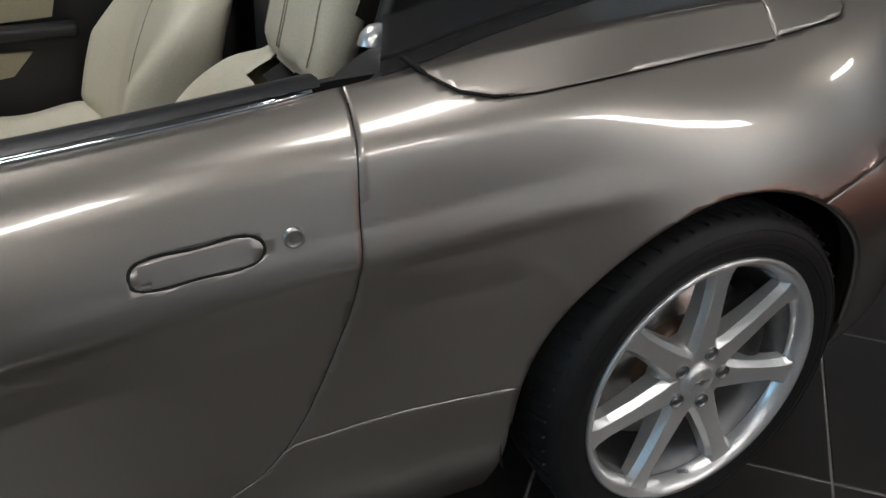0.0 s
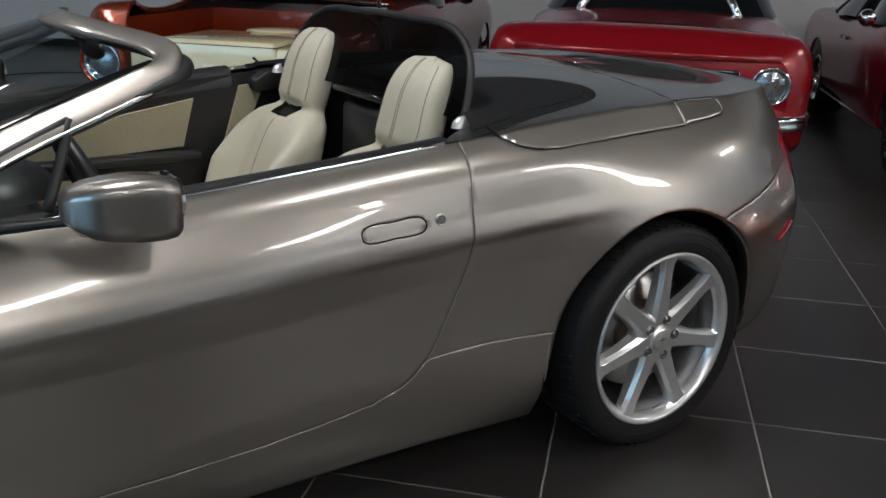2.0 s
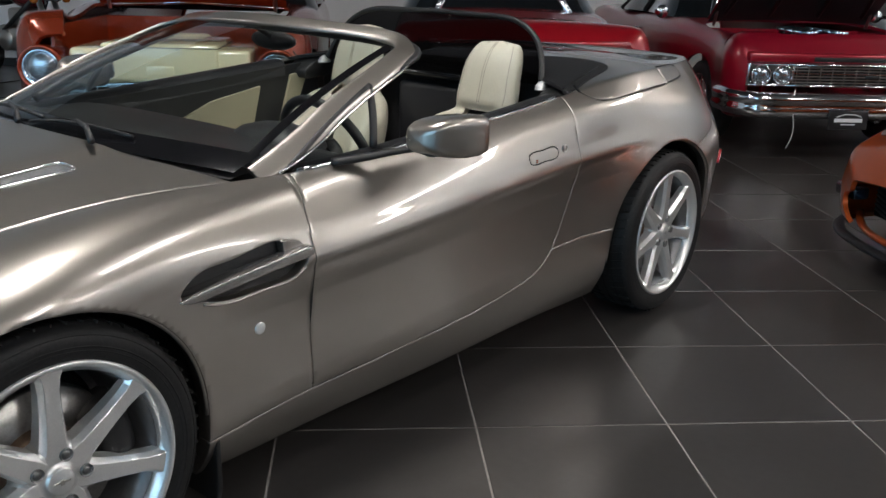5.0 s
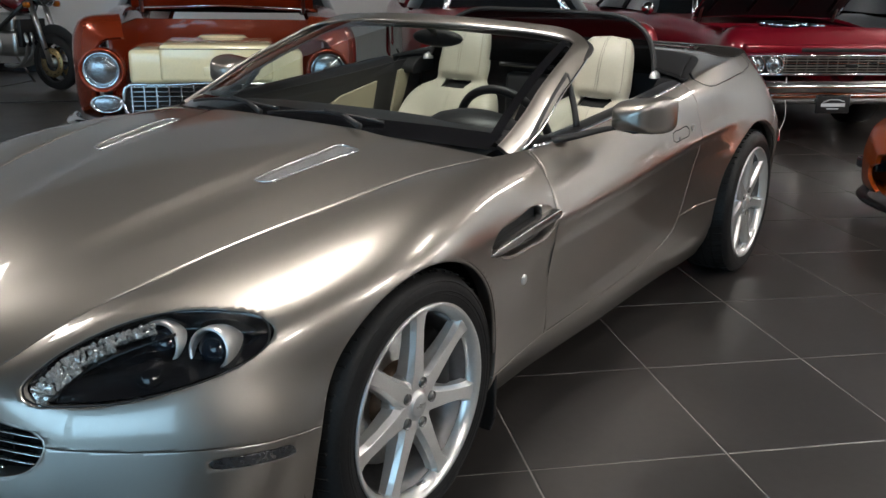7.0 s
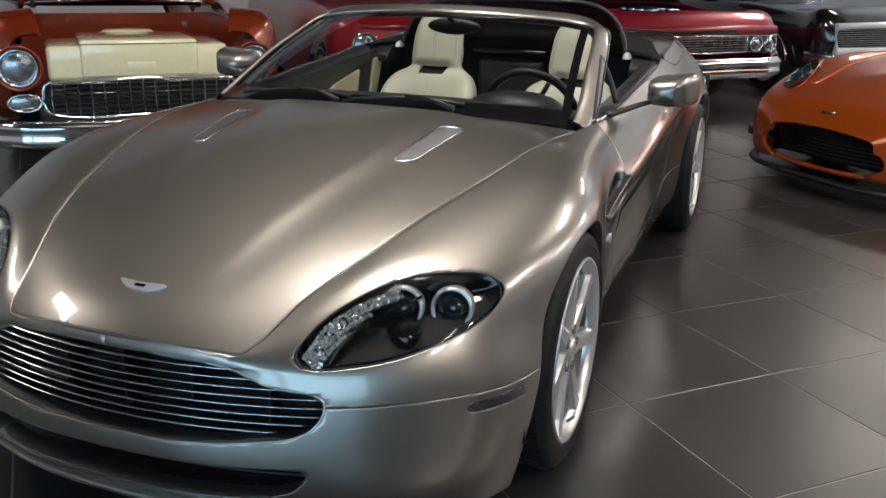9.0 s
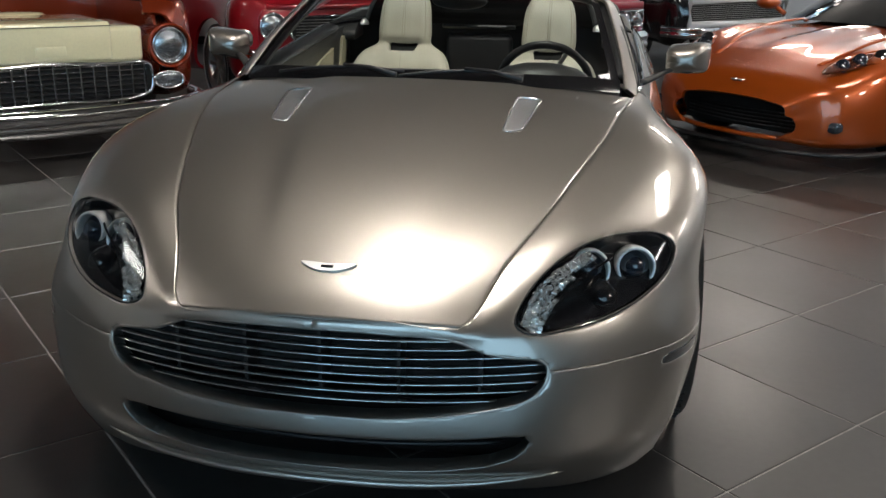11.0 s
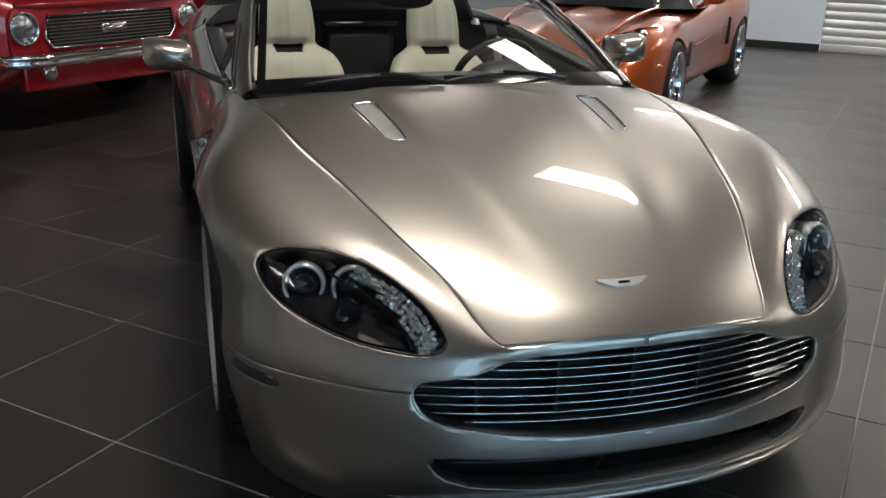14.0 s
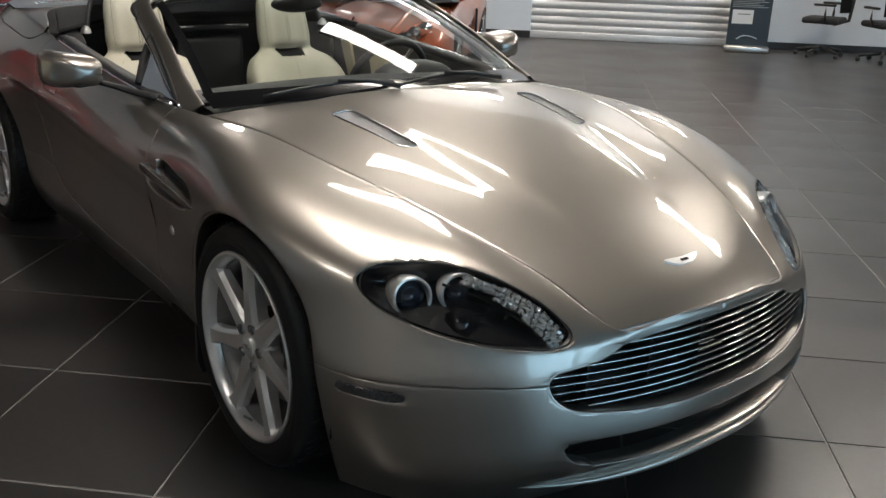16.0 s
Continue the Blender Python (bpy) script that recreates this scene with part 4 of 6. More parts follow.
screen = part("windscreen_frame", bm, PAINT, car, "silver windscreen frame")
inner = path + np.stack([np.full(len(path), -.016), -.03 * path[:, 1], np.full(len(path), -.020)], 1)
part("header_trim", tube(inner[8:-8], 0.022, 12, flat=0.8), BLACK, screen, "black inner header trim")
for side in (1, -1):
    part("corner_seal", tube(curve([(.075, side * .668, 1.070), (.0, side * .652, 1.096), (-.045, side * .628, 1.112), (-.062, side * .585, 1.128), (-.056, side * .52, 1.140)], 16), [.006, .008, .010, .012, .014, .015, .016, .016, .016, .016, .016, .015, .014, .012, .010, .008], 10, flat=.8), BLACK, screen, "black rubber corner seal")
    part("post_strip", tube(curve([(.60, side * .742, .852), (.49, side * .738, .893), (.34, side * .716, .965), (.18, side * .692, 1.028), (.04, side * .668, 1.080)], 24), .0045, 6), CHROME, screen, "thin chrome strip")
BASE = np.array([(.635, .672, .868), (.70, .55, .882), (.775, .30, .893), (.805, 0, .897)])
TOP = np.array([(.0, .58, 1.122), (.01, .47, 1.148), (.06, .22, 1.168), (.08, 0, 1.173)])
base, top = (curve(np.concatenate([a, a[-2::-1] * (1, -1, 1)]), 41) for a in (BASE, TOP))
w = np.linspace(0, 1, 24)[:, None, None]
sheet = base[None] * (1 - w) + top[None] * w + 4 * w * (1 - w) * np.array([.012, 0, .016])
bm = grid_mesh(sheet)
glass = part("windscreen", bm, GLASS, screen, "clear curved windscreen glass")
glass.visible_shadow = False
part("screen_band", grid_mesh(np.stack([base + (.055, 0, -.012), base + (.02, 0, .003), base * (1, 1, 1) + (-.035, 0, .021)], 0)), GLOSS_BLACK, screen)
for side in (1, -1):
    rows = sheet[:, 0 if side > 0 else -1]
    q = np.stack([rows + (0.004, 0, 0.004), rows + (.0, -side * .016, .008), rows + (0.004, -side * .03, .011)], 1)
    part("glass_edge_band", grid_mesh(q), GLOSS_BLACK, screen)
    a, b, c = Vector((.555, side * .735, .862)), Vector((.275, side * .758, .880)), Vector((.205, side * .672, 1.035))
    bm = bmesh.new()
    bm.faces.new([bm.verts.new(v) for v in (a, b, c)])
    quarter = part("quarter_light", bm, GLASS, SIDE_PARTS["door", side], "small fixed triangular side glass", smooth=False)
    quarter.visible_shadow = False
    part("quarter_post", tube(curve([b, (.24, side * .722, .955), c], 10), 0.011, 8), BLACK, quarter)
    part("quarter_seal", tube(curve([a + Vector((0.01, 0, -.005)), (.40, side * .706, .948), c], 12), 0.010, 8), BLACK, quarter)
    # mirror
    arm = curve([(.43, side * .755, .858), (.36, side * .80, .868), (.28, side * .85, .882), (.22, side * .90, .892)], 14)
    mirror = part("door_mirror", lathe([(0, 1), (.35, .97), (.62, .85), (.82, .62), (.93, .35), (.985, 0), (.97, -.35), (.9, -.55), (.8, -.62)], 44, "x"), PAINT, car, "silver door mirror on a black arm")
    for v in mirror.data.vertices:
        x, y, z = v.co
        n = 1 / max(1e-3, (abs(y) ** 5 + abs(z) ** 5) ** (1 / 5) / max(1e-6, math.hypot(y, z))) if math.hypot(y, z) > 1e-6 else 1
        v.co = (.17 + .115 * x, side * (.945 + .086 * y * n - 0.02 * x), .925 + .058 * z * n + .012 * y * (1 if z > 0 else 0.2))
    part("mirror_arm", tube(arm, np.linspace(.020, .013, 14), 10, flat=.6), BLACK, mirror, "black mirror arm")
    part("mirror_base", tube([(.21, side * .87, .886), (.21, side * .94, .882), (.20, side * 1.0, .888)], [.035, .05, .025], 14, flat=.22, up=(0, 0, 1)), BLACK, mirror)
    part("mirror_glass", slab(outline([(side * .875, .905), (side * .88, .963), (side * .94, .972), (side * 1.0, .965), (side * 1.012, .93), (side * .985, .90), (side * .92, .895)], 30), .088, .094, plane="yz"), CHROME, mirror, "mirror glass", smooth=False)


def on_glass(k, side_at, lift):
    i = int(round(20 + side_at * 20))
    return Vector(sheet[k, max(0, min(40, i))]) + Vector((.4, 0, .9)) * lift


for blade, pivot in (((-.80, -.10), .10), ((-.12, .52), .52)):
    ys = np.linspace(blade[0], blade[1], 16) * .66
    pts = [(.835 - .30 * y * y - .035 * i / 15, y, .906 - .045 * y * y + .016 * math.sin(math.pi * i / 15) + .010 * i / 15) for i, y in enumerate(ys)]
    wiper = part("wiper", tube(pts, .007, 6, flat=.8), BLACK, car, "black windscreen wiper")
    mid = Vector(pts[8])
    part("wiper_arm", tube([mid + Vector((0, 0, .008)), (mid + Vector((.03, .10, .006))), mid + Vector((.075, .20, -.012))], [.006, .007, .010], 8), BLACK, wiper)
part("cowl", grid_mesh(np.stack([base + (.07, 0, -.028), base + (.03, 0, -.022), base + (-.03, 0, -.02)], 0)), BLACK, car, "black plastic cowl panel")

# ---------- cabin ----------
part("cabin_tub", joined(box(-.90, .62, -.69, .69, .21, .24), box(-.99, -.88, -.70, .70, .22, .965, .02), box(.55, .60, -.68, .68, .22, .86)), CLOTH, car, "black carpeted cabin floor and bulkhead", smooth=False)
dash = np.array([[(x, y, z - .03 * (abs(y) / .68) ** 2) for y in np.linspace(-.68, .68, 30)] for x, z in ((.80, .868), (.62, .878), (.45, .876), (.33, .866), (.26, .845), (.225, .80), (.215, .72), (.24, .62), (.30, .52), (.36, .40))])
for i in range(4):
    dash[i, :, 0] -= .25 * (dash[i, :, 1] / .68) ** 2 * (1 - i / 4)
dashboard = part("dashboard", grid_mesh(dash), LEATHER, car, "black leather dashboard")
bm = lathe([(0, 1), (.4, .92), (.75, .66), (.95, .3), (1, 0)], 32, "z")
for v in bm.verts:
    v.co = (.30 + .11 * v.co.x, .38 + .185 * v.co.y, .845 + .058 * v.co.z)
part("instrument_hood", bm, LEATHER, dashboard)
part("centre_console", box(-.75, .36, -.115, .115, .24, .55, .03), LEATHER, car, "black centre console")
part("console_trim", box(-.05, .30, -.08, .08, .545, .556, .004), GLOSS_BLACK, car)
m = Matrix.Translation((.10, .385, .79)) @ Euler((0, radians(-66), 0)).to_matrix().to_4x4()
bm = lathe([(.185 + .016 * math.cos(a), .016 * math.sin(a)) for a in np.linspace(0, 2 * math.pi, 14)], 56, "z", m)
steering = part("steering_wheel", bm, LEATHER, car, "black leather steering wheel")
part("wheel_boss", lathe([(0, .02), (.05, .018), (.065, .0), (.06, -.03)], 30, "z", m), LEATHER, steering)
for a in (radians(90), radians(210), radians(330)):
    s = (m @ Vector((.05 * math.sin(a + math.pi / 2), .05 * math.cos(a + math.pi / 2), -.005)), m @ Vector((.18 * math.sin(a + math.pi / 2), .18 * math.cos(a + math.pi / 2), 0)))
    part("wheel_spoke", tube(s, .015, 8, flat=.5), STEEL, steering)
part("steering_column", tube([m @ Vector((0, 0, -.02)), m @ Vector((0, 0, -.22))], .035, 12), BLACK, steering)


def seat(y0, back_by, lower):
    st = empty("seat", Matrix.Identity(4), "", "")
    st.parent = car
    for key in ("label", "category"):
        if key in st:
            del st[key]
    st["label"] = "cream leather bucket seat with contrast stitching"
    prof = np.array([(.36, -.545, .235, .075), (.48, -.575, .25, .08), (.60, -.61, .252, .08), (.70, -.645, .250, .075), (.745, -.662, .244, .070), (.785, -.684, .224, .064), (.812, -.706, .196, .055), (.830, -.724, .160, .043), (.842, -.730, .142, .041),
        (.855, -.729, .134, .049), (.885, -.734, .135, .055), (.95, -.752, .133, .056), (1.0, -.766, .129, .054), (1.04, -.782, .122, .050), (1.07, -.797, .112, .043), (1.09, -.808, .100, .033), (1.103, -.815, .085, .022), (1.109, -.819, .06, .012), (1.111, -.820, .03, .004), (1.111, -.821, .002, .001)]) - (lower, back_by, 0, 0)
    t = chord(prof[:, :2])
    q = spline(t, prof, np.linspace(0, t[-1], 60))
    a = np.linspace(0, 2 * math.pi, 40, endpoint=False)
    sec = np.stack([np.sign(np.cos(a)) * np.abs(np.cos(a)) ** .62, np.sign(np.sin(a)) * np.abs(np.sin(a)) ** .75], 1)
    rows = []
    for z, x, w, d in q:
        u, v = sec[:, 0], sec[:, 1]
        bolster = .105 * np.clip((abs(u) - .45) / .45, 0, 1) ** 1.2 * np.clip((.83 - z) / .20, 0, 1) * np.clip((z - .34) / .12, .35, 1) * np.clip((v + .5) / .6, 0, 1)
        groove = -.008 * np.exp(-((abs(u) - .46) / .05) ** 2) * (v > 0)
        rows.append(np.stack([x + (v * d + bolster + groove) * .94, y0 + u * w, z - (v * d) * -.33], 1))
    bm = grid_mesh(np.array(rows), closed=True)
    bmesh.ops.recalc_face_normals(bm, faces=bm.faces)
    slot = rounded([(y0 + a, b - lower) for a, b in ((-.072, .852), (-.070, .832), (-.058, .818), (.058, .818), (.070, .832), (.072, .852))], 40, 1)
    hole = take(bm, lambda p: np.maximum(sdf(slot, p[:, 1:]), -.80 - p[:, 0]), 0.001)
    back = part("backrest", bm, CREAM, st, "cream leather backrest with built-in headrest")
    bmesh.ops.translate(hole, verts=hole.verts, vec=(-.03, 0, -.004))
    part("back_slot", hole, VOID, back, "dark opening under the headrest")

    def stitch(u, z0, z1, r):
        v = (1 - abs(u) ** (2 / .62)) ** .375
        g = -.008 * math.exp(-((abs(u) - .46) / .05) ** 2)
        run = [(x + (v * d + g) * .94 + .0012, y0 + u * w, z + v * d * .33) for z, x, w, d in q if z0 < z + lower < z1]
        part("seam", tube(run, r, 6), THREAD, back, "dark stitched seam")

    stitch(-.04, .862, 1.103, .0013)
    stitch(.04, .862, 1.103, .0013)
    stitch(0, .40, .79, .0010)
    for k in (-1, 1):
        stitch(k * .46, .38, .805, .0014)
        stitch(k * .82, .862, 1.09, .0013)
    cu = np.array([(-.56, .40, .245), (-.50, .43, .25), (-.35, .415, .255), (-.2, .43, .255), (-.10, .44, .245), (-.055, .42, .235), (-.05, .36, .23)])
    q2 = spline(chord(cu[:, :2]), cu, np.linspace(0, chord(cu[:, :2])[-1], 24))
    u = np.linspace(-1, 1, 24)
    p = np.array([[(x, y0 + w * a, z + .04 * np.clip((abs(a) - .55) / .45, 0, 1) ** 1.4 - (.10 if abs(a) == 1 else 0)) for a in u] for x, z, w in q2])
    bm = grid_mesh(p)
    bmesh.ops.recalc_face_normals(bm, faces=bm.faces)
    part("cushion", flange(bm, .1), CREAM, st, "cream leather seat cushion")
    part("seat_base", box(-.55, -.1, y0 - .2, y0 + .2, .23, .36, .02), BLACK, st)
    return st


seat(.358, .032, .018)
seat(-.375, .048, 0)

# bulkhead console, wind deflector and roll-hoop caps
part("bulkhead_console", box(-.93, -.82, -.17, .17, .30, .90, .03), LEATHER, car, "black console between the seat backs")
part("console_shelf", box(-.90, -.80, -.19, .19, .925, .95, .01), GLOSS_BLACK, car)
hoop = curve([(-.80, .585, .95), (-.835, .56, 1.03), (-.865, .51, 1.11), (-.882, .42, 1.165), (-.89, .2, 1.184), (-.89, 0, 1.188), (-.89, -.2, 1.184), (-.882, -.42, 1.165), (-.865, -.51, 1.11), (-.835, -.56, 1.03), (-.80, -.585, .95)], 60)
deflector = part("wind_deflector", tube(hoop, .011, 10), BLACK, car, "black framed mesh wind deflector")
bm = bmesh.new()
bm.faces.new([bm.verts.new(v) for v in hoop])
part("deflector_mesh", bm, NET, deflector, "see-through black mesh", smooth=False)
for side in (1, -1):
    bm = lathe([(0, 1), (.5, .87), (.87, .5), (1, 0)], 28, "z")
    for v in bm.verts:
        v.co = (-.795 + .034 * v.co.x, side * .592 + side * .022 * v.co.y, .935 + .032 * v.co.z)
    part("hoop_cap", bm, ALLOY, car, "satin silver pivot cap")
    part("seat_shoulder_trim", slab(rounded([(-.70, .90), (-.76, .938), (-.82, .950), (-.95, .955), (-.95, .88), (-.70, .86)], 40, 1), side * .62, side * .745, .006), BLACK, car)
bm = lathe([(0, 1), (.6, .9), (.9, .5), (1, 0), (.95, -.4), (.6, -.7), (0, -.75)], 28, "x")
for v in bm.verts:
    v.co = (.0 + .018 * v.co.x, .01 + .118 * v.co.y, 1.108 + .034 * v.co.z)
rear_mirror = part("rear_view_mirror", bm, BLACK, car, "black rear-view mirror")
part("mirror_stalk", tube([(.01, .01, 1.12), (.07, .01, 1.155)], .010, 8), BLACK, rear_mirror)

# ---------- the neighbouring cars ----------
RED = material("cherry_red_paint", (0.36, 0.006, 0.014), 0.3, 0.25, 1.0, grain=0.06, grain_size=600)
DEEP_RED = material("candy_red_paint", (0.30, 0.004, 0.02), 0.28, 0.35, 1.0, grain=0.06, grain_size=600)
COPPER = material("copper_orange_paint", (0.27, 0.032, 0.007), 0.26, 0.5, 1.0, grain=0.08, grain_size=600)
ORANGE = material("metallic_orange_paint", (0.44, 0.075, 0.006), 0.28, 0.45, 1.0, grain=0.06, grain_size=600)
JET = material("black_paint", (0.008, 0.008, 0.009), 0.15, coat=1.0)
IVORY = material("ivory_paint", (0.88, 0.80, 0.52), 0.18, coat=1.0, grain=0.03, grain_size=80)
TINTED = material("dark_glass", (0.01, 0.012, 0.014), 0.04, coat=1.0)
LAMP_GLASS = material("fluted_lamp_glass", (0.36, 0.39, 0.42), 0.1, 0.8, coat=1.0, grain=0.35, grain_size=90, bump=0.8)
AMBER = material("amber_lens", (0.5, 0.14, 0.01), 0.15, coat=1.0)
WHITE_BAND = material("white_enamel", (0.75, 0.76, 0.78), 0.3, coat=0.6)
PLATE = material("black_plate", (0.012, 0.012, 0.014), 0.35, coat=0.3)


def shell(stations, n=90, m=30):
    """The left half of a car body; stations of x, half width, underside, shoulder height, crown."""
    s = np.array(stations, float)
    q = spline(-s[:, 0], s[:, 1:], np.linspace(-s[0, 0], -s[-1, 0], n))
    xs = np.linspace(s[0, 0], s[-1, 0], n)
    rows = []
    for x, (w, zb, zt, c) in zip(xs, q):
        h = zt - zb
        sec = [(w * .84, zb), (w * .95, zb + .03), (w * .995, zb + .3 * h), (w, zb + .62 * h), (w * .975, zt - .09), (w * .925, zt - .02), (w * .80, zt + c * .25), (w * .5, zt + c * .75), (0, zt + c)]
        t = chord(sec)
        p = spline(t, sec, np.linspace(0, t[-1], m))
        rows.append(np.stack([np.full(m, x), p[:, 0], p[:, 1]], 1))
    out = np.array(rows)
    out[:, -1, 1] = 0
    return out


def body_from(stations, axles, radius, wheel_z, holes=(), shape=None):
    p = shell(stations, 130, 44) if shape else shell(stations)
    if shape:
        p[:, :, 1], p[:, :, 2] = shape(p[:, :, 0], p[:, :, 1], p[:, :, 2])
    bm = grid_mesh(p)
    bmesh.ops.recalc_face_normals(bm, faces=bm.faces)
    bm.normal_update()
    if sum(g.normal.y for g in bm.faces) < 0:
        bmesh.ops.reverse_faces(bm, faces=bm.faces)
    for x in axles:
        take(bm, lambda p: np.maximum(np.where(p[:, 2] > wheel_z, np.hypot(p[:, 0] - x, p[:, 2] - wheel_z), np.abs(p[:, 0] - x)) - radius, 0.45 - p[:, 1]), 0.001).free()
    cut_out = []
    for poly, axes, where in holes:
        cut_out.append(take(bm, lambda p: np.maximum(sdf(poly, p[:, axes]), where(p)), 0.006))
    bm = whole(bm)
    x_front = max(v.co.x for v in bm.verts)
    bmesh.ops.holes_fill(bm, edges=[e for e in bm.edges if e.is_boundary and min(v.co.x for v in e.verts) > x_front - 1e-4], sides=0)
    rim = [e for e in bm.edges if e.is_boundary]
    low = {}
    bm.normal_update()
    for e in rim:
        for v in e.verts:
            if v not in low:
                low[v] = bm.verts.new(v.co - v.normal * 0.025)
    for e in rim:
        loop = e.link_loops[0]
        bm.faces.new((loop.link_loop_next.vert, loop.vert, low[loop.vert], low[loop.link_loop_next.vert]))
        e.smooth = False
    return bm, cut_out


def simple_wheel(parent, x, y, r, width, spokes, finish, stripe=False, rim=0.66):
    side = 1 if y > 0 else -1
    w = part("wheel", lathe([(r * rim, -width / 2), (r * .9, -width * .52), (r * .98, -width * .42), (r, 0), (r * .98, width * .42), (r * .9, width * .52), (r * rim, width * .5)], 48), RUBBER, parent)
    w.matrix_basis = pose(x, y, r, 0, 0, 0 if side > 0 else 180)
    part("rim", lathe([(r * rim * .9, -width * .4), (r * rim * .93, width * .2), (r * rim * .95, width * .42), (r * rim * 1.02, width * .5), (r * rim, width * .54), (r * rim * .9, width * .42), (r * rim * .88, width * .1)], 48), finish, w)
    part("hub", lathe([(0, width * .42), (r * .12, width * .41), (r * .15, width * .34), (r * .16, width * .1)], 24), finish, w)
    part("brake_disc", lathe([(0, width * .05), (r * .55, width * .05), (r * .55, -.01)], 32), STEEL, w)
    for k in range(spokes):
        a = 2 * math.pi * k / spokes
        d = Vector((math.cos(a), 0, math.sin(a)))
        part("spoke", tube([d * r * .13 + Vector((0, width * .34, 0)), d * r * .4 + Vector((0, width * .36, 0)), d * r * rim * .93 + Vector((0, width * .38, 0))], [r * .055, r * .045, r * .06], 8, flat=.5, up=(0, 1, 0)), finish, w)
    if stripe:
        part("tyre_stripe", lathe([(r * .83, width * .518), (r * .85, width * .53), (r * .87, width * .525)], 48), WHITE_BAND, w)
    return w


def round_lamp(parent, x, y, z, r):
    m = Matrix.Translation((x, y, z))
    lamp = part("headlamp", lathe([(r * .98, -.03), (r * 1.12, .0), (r * 1.16, .012), (r * 1.08, .022), (r * .98, .014), (r * .95, .0)], 36, "x", m), CHROME, parent, "round chrome-ringed headlamp")
    part("lamp_glass", lathe([(0, .022), (r * .4, .018), (r * .75, .008), (r * .97, -.004)], 36, "x", m), LAMP_GLASS, lamp)
    return lamp


def greenhouse(parent, base, roof, paint, z0, z1):
    """Glass between the shoulder and the roof; base and roof are x front, x rear, half width."""
    (a, b, w), (c, d, v) = base, roof
    lo = outline([(a, 0), (a - .06, w * .7), (a - .22, w), ((a + b) / 2, w * 1.01), (b + .2, w * .98), (b, w * .6), (b, 0), (b, -w * .6), (b + .2, -w * .98), ((a + b) / 2, -w * 1.01), (a - .22, -w), (a - .06, -w * .7)], 60)
    hi = outline([(c, 0), (c - .03, v * .7), (c - .12, v), ((c + d) / 2, v * 1.01), (d + .15, v * .97), (d, v * .6), (d, 0), (d, -v * .6), (d + .15, -v * .97), ((c + d) / 2, -v * 1.01), (c - .12, -v), (c - .03, -v * .7)], 60)
    rows = [np.concatenate([lo * (1 - t) + hi * t, np.full((60, 1), z0 + (z1 - z0) * t)], 1) for t in np.linspace(0, 1, 8)]
    bm = grid_mesh(np.array(rows), closed=True)
    bmesh.ops.recalc_face_normals(bm, faces=bm.faces)
    glass = part("cabin_glass", bm, TINTED, parent, "dark window glass")
    mid = hi.mean(0)
    rows = [np.concatenate([mid + (hi - mid) * k, np.full((60, 1), z1 + h)], 1) for k, h in ((1.01, -.02), (1.02, .0), (.99, .02), (.85, .045), (.5, .06), (.02, .065))]
    bm = grid_mesh(np.array(rows), closed=True)
    bmesh.ops.recalc_face_normals(bm, faces=bm.faces)
    part("roof", bm, paint, parent)
    for k in (5, 16, 22, 38, 44, 55):
        p, q = np.append(lo[k], z0), np.append(hi[k], z1)
        part("pillar", tube([p, p + (q - p) * .5, q], .028, 8), paint if k not in (5, 55) else CHROME, glass)
    return glass


def chrome_bumper(parent, pts, height, depth, label="chrome front bumper"):
    p = np.concatenate([np.array(pts), np.array(pts)[-2::-1] * (1, -1, 1)])
    p = curve(p, 60)
    sec = ring([(-.6, -1), (.5, -.95), (1, -.4), (.75, .1), (1, .55), (.5, 1), (-.6, 1)], 22)
    d = np.gradient(p, axis=0)
    d /= np.linalg.norm(d, axis=1)[:, None]
    out = np.stack([d[:, 1], -d[:, 0], np.zeros(len(d))], 1)
    out *= np.sign((out * (1, 0, 0)).sum(1) + 1e-9)[:, None]
    out[:, 1] = np.abs(out[:, 1]) * np.sign(p[:, 1])
    bm = grid_mesh(np.stack([p + out * a * depth / 2 + np.array([0, 0, 1]) * b * height / 2 for a, b in sec], 1), closed=True)
    bmesh.ops.recalc_face_normals(bm, faces=bm.faces)
    return part("bumper", bm, CHROME, parent, label)


def open_bonnet(parent, hinge_x, front_x, w, z, angle, paint, under):
    m = Matrix.Translation((hinge_x, 0, z)) @ Matrix.Rotation(radians(-angle), 4, "Y")
    L = front_x - hinge_x
    top = np.array([[(L * t, w * u * (1 - .06 * t), .03 * (1 - u * u) - .03 * t ** 4) for u in np.linspace(-1, 1, 20)] for t in np.linspace(0, 1, 16)])
    bm = grid_mesh(top)
    bm.transform(m)
    lid = part("raised_bonnet", bm, paint, parent, "open bonnet propped up")
    bm = grid_mesh(top - (0, 0, .03))
    bm.transform(m)
    part("bonnet_underside", bm, under, lid)
    for u in (-.85, -.3, .3, .85):
        part("bonnet_brace", tube([m @ Vector((L * .08, w * u, -.03)), m @ Vector((L * .95, w * u * .8, -.035))], .018, 8), under, lid)
    part("bonnet_edge", tube([m @ Vector(v) for v in top[-1]], .012, 8), paint, lid)
    return lid


def engine_bay(parent, x0, x1, w, z0, z1, paint):
    bay = part("engine_bay", box(x0, x1, -w, w, z0, z0 + .02), paint, parent, "painted floor and walls of the open engine bay", smooth=False)
    part("bulkhead", box(x0 - .02, x0, -w, w, z0, z1), paint, bay, smooth=False)
    for s in (1, -1):
        part("inner_wing", box(x0, x1, s * (w - .01) - .01, s * (w - .01) + .01, z0 + .02, z1), paint, bay, smooth=False)
    return bay


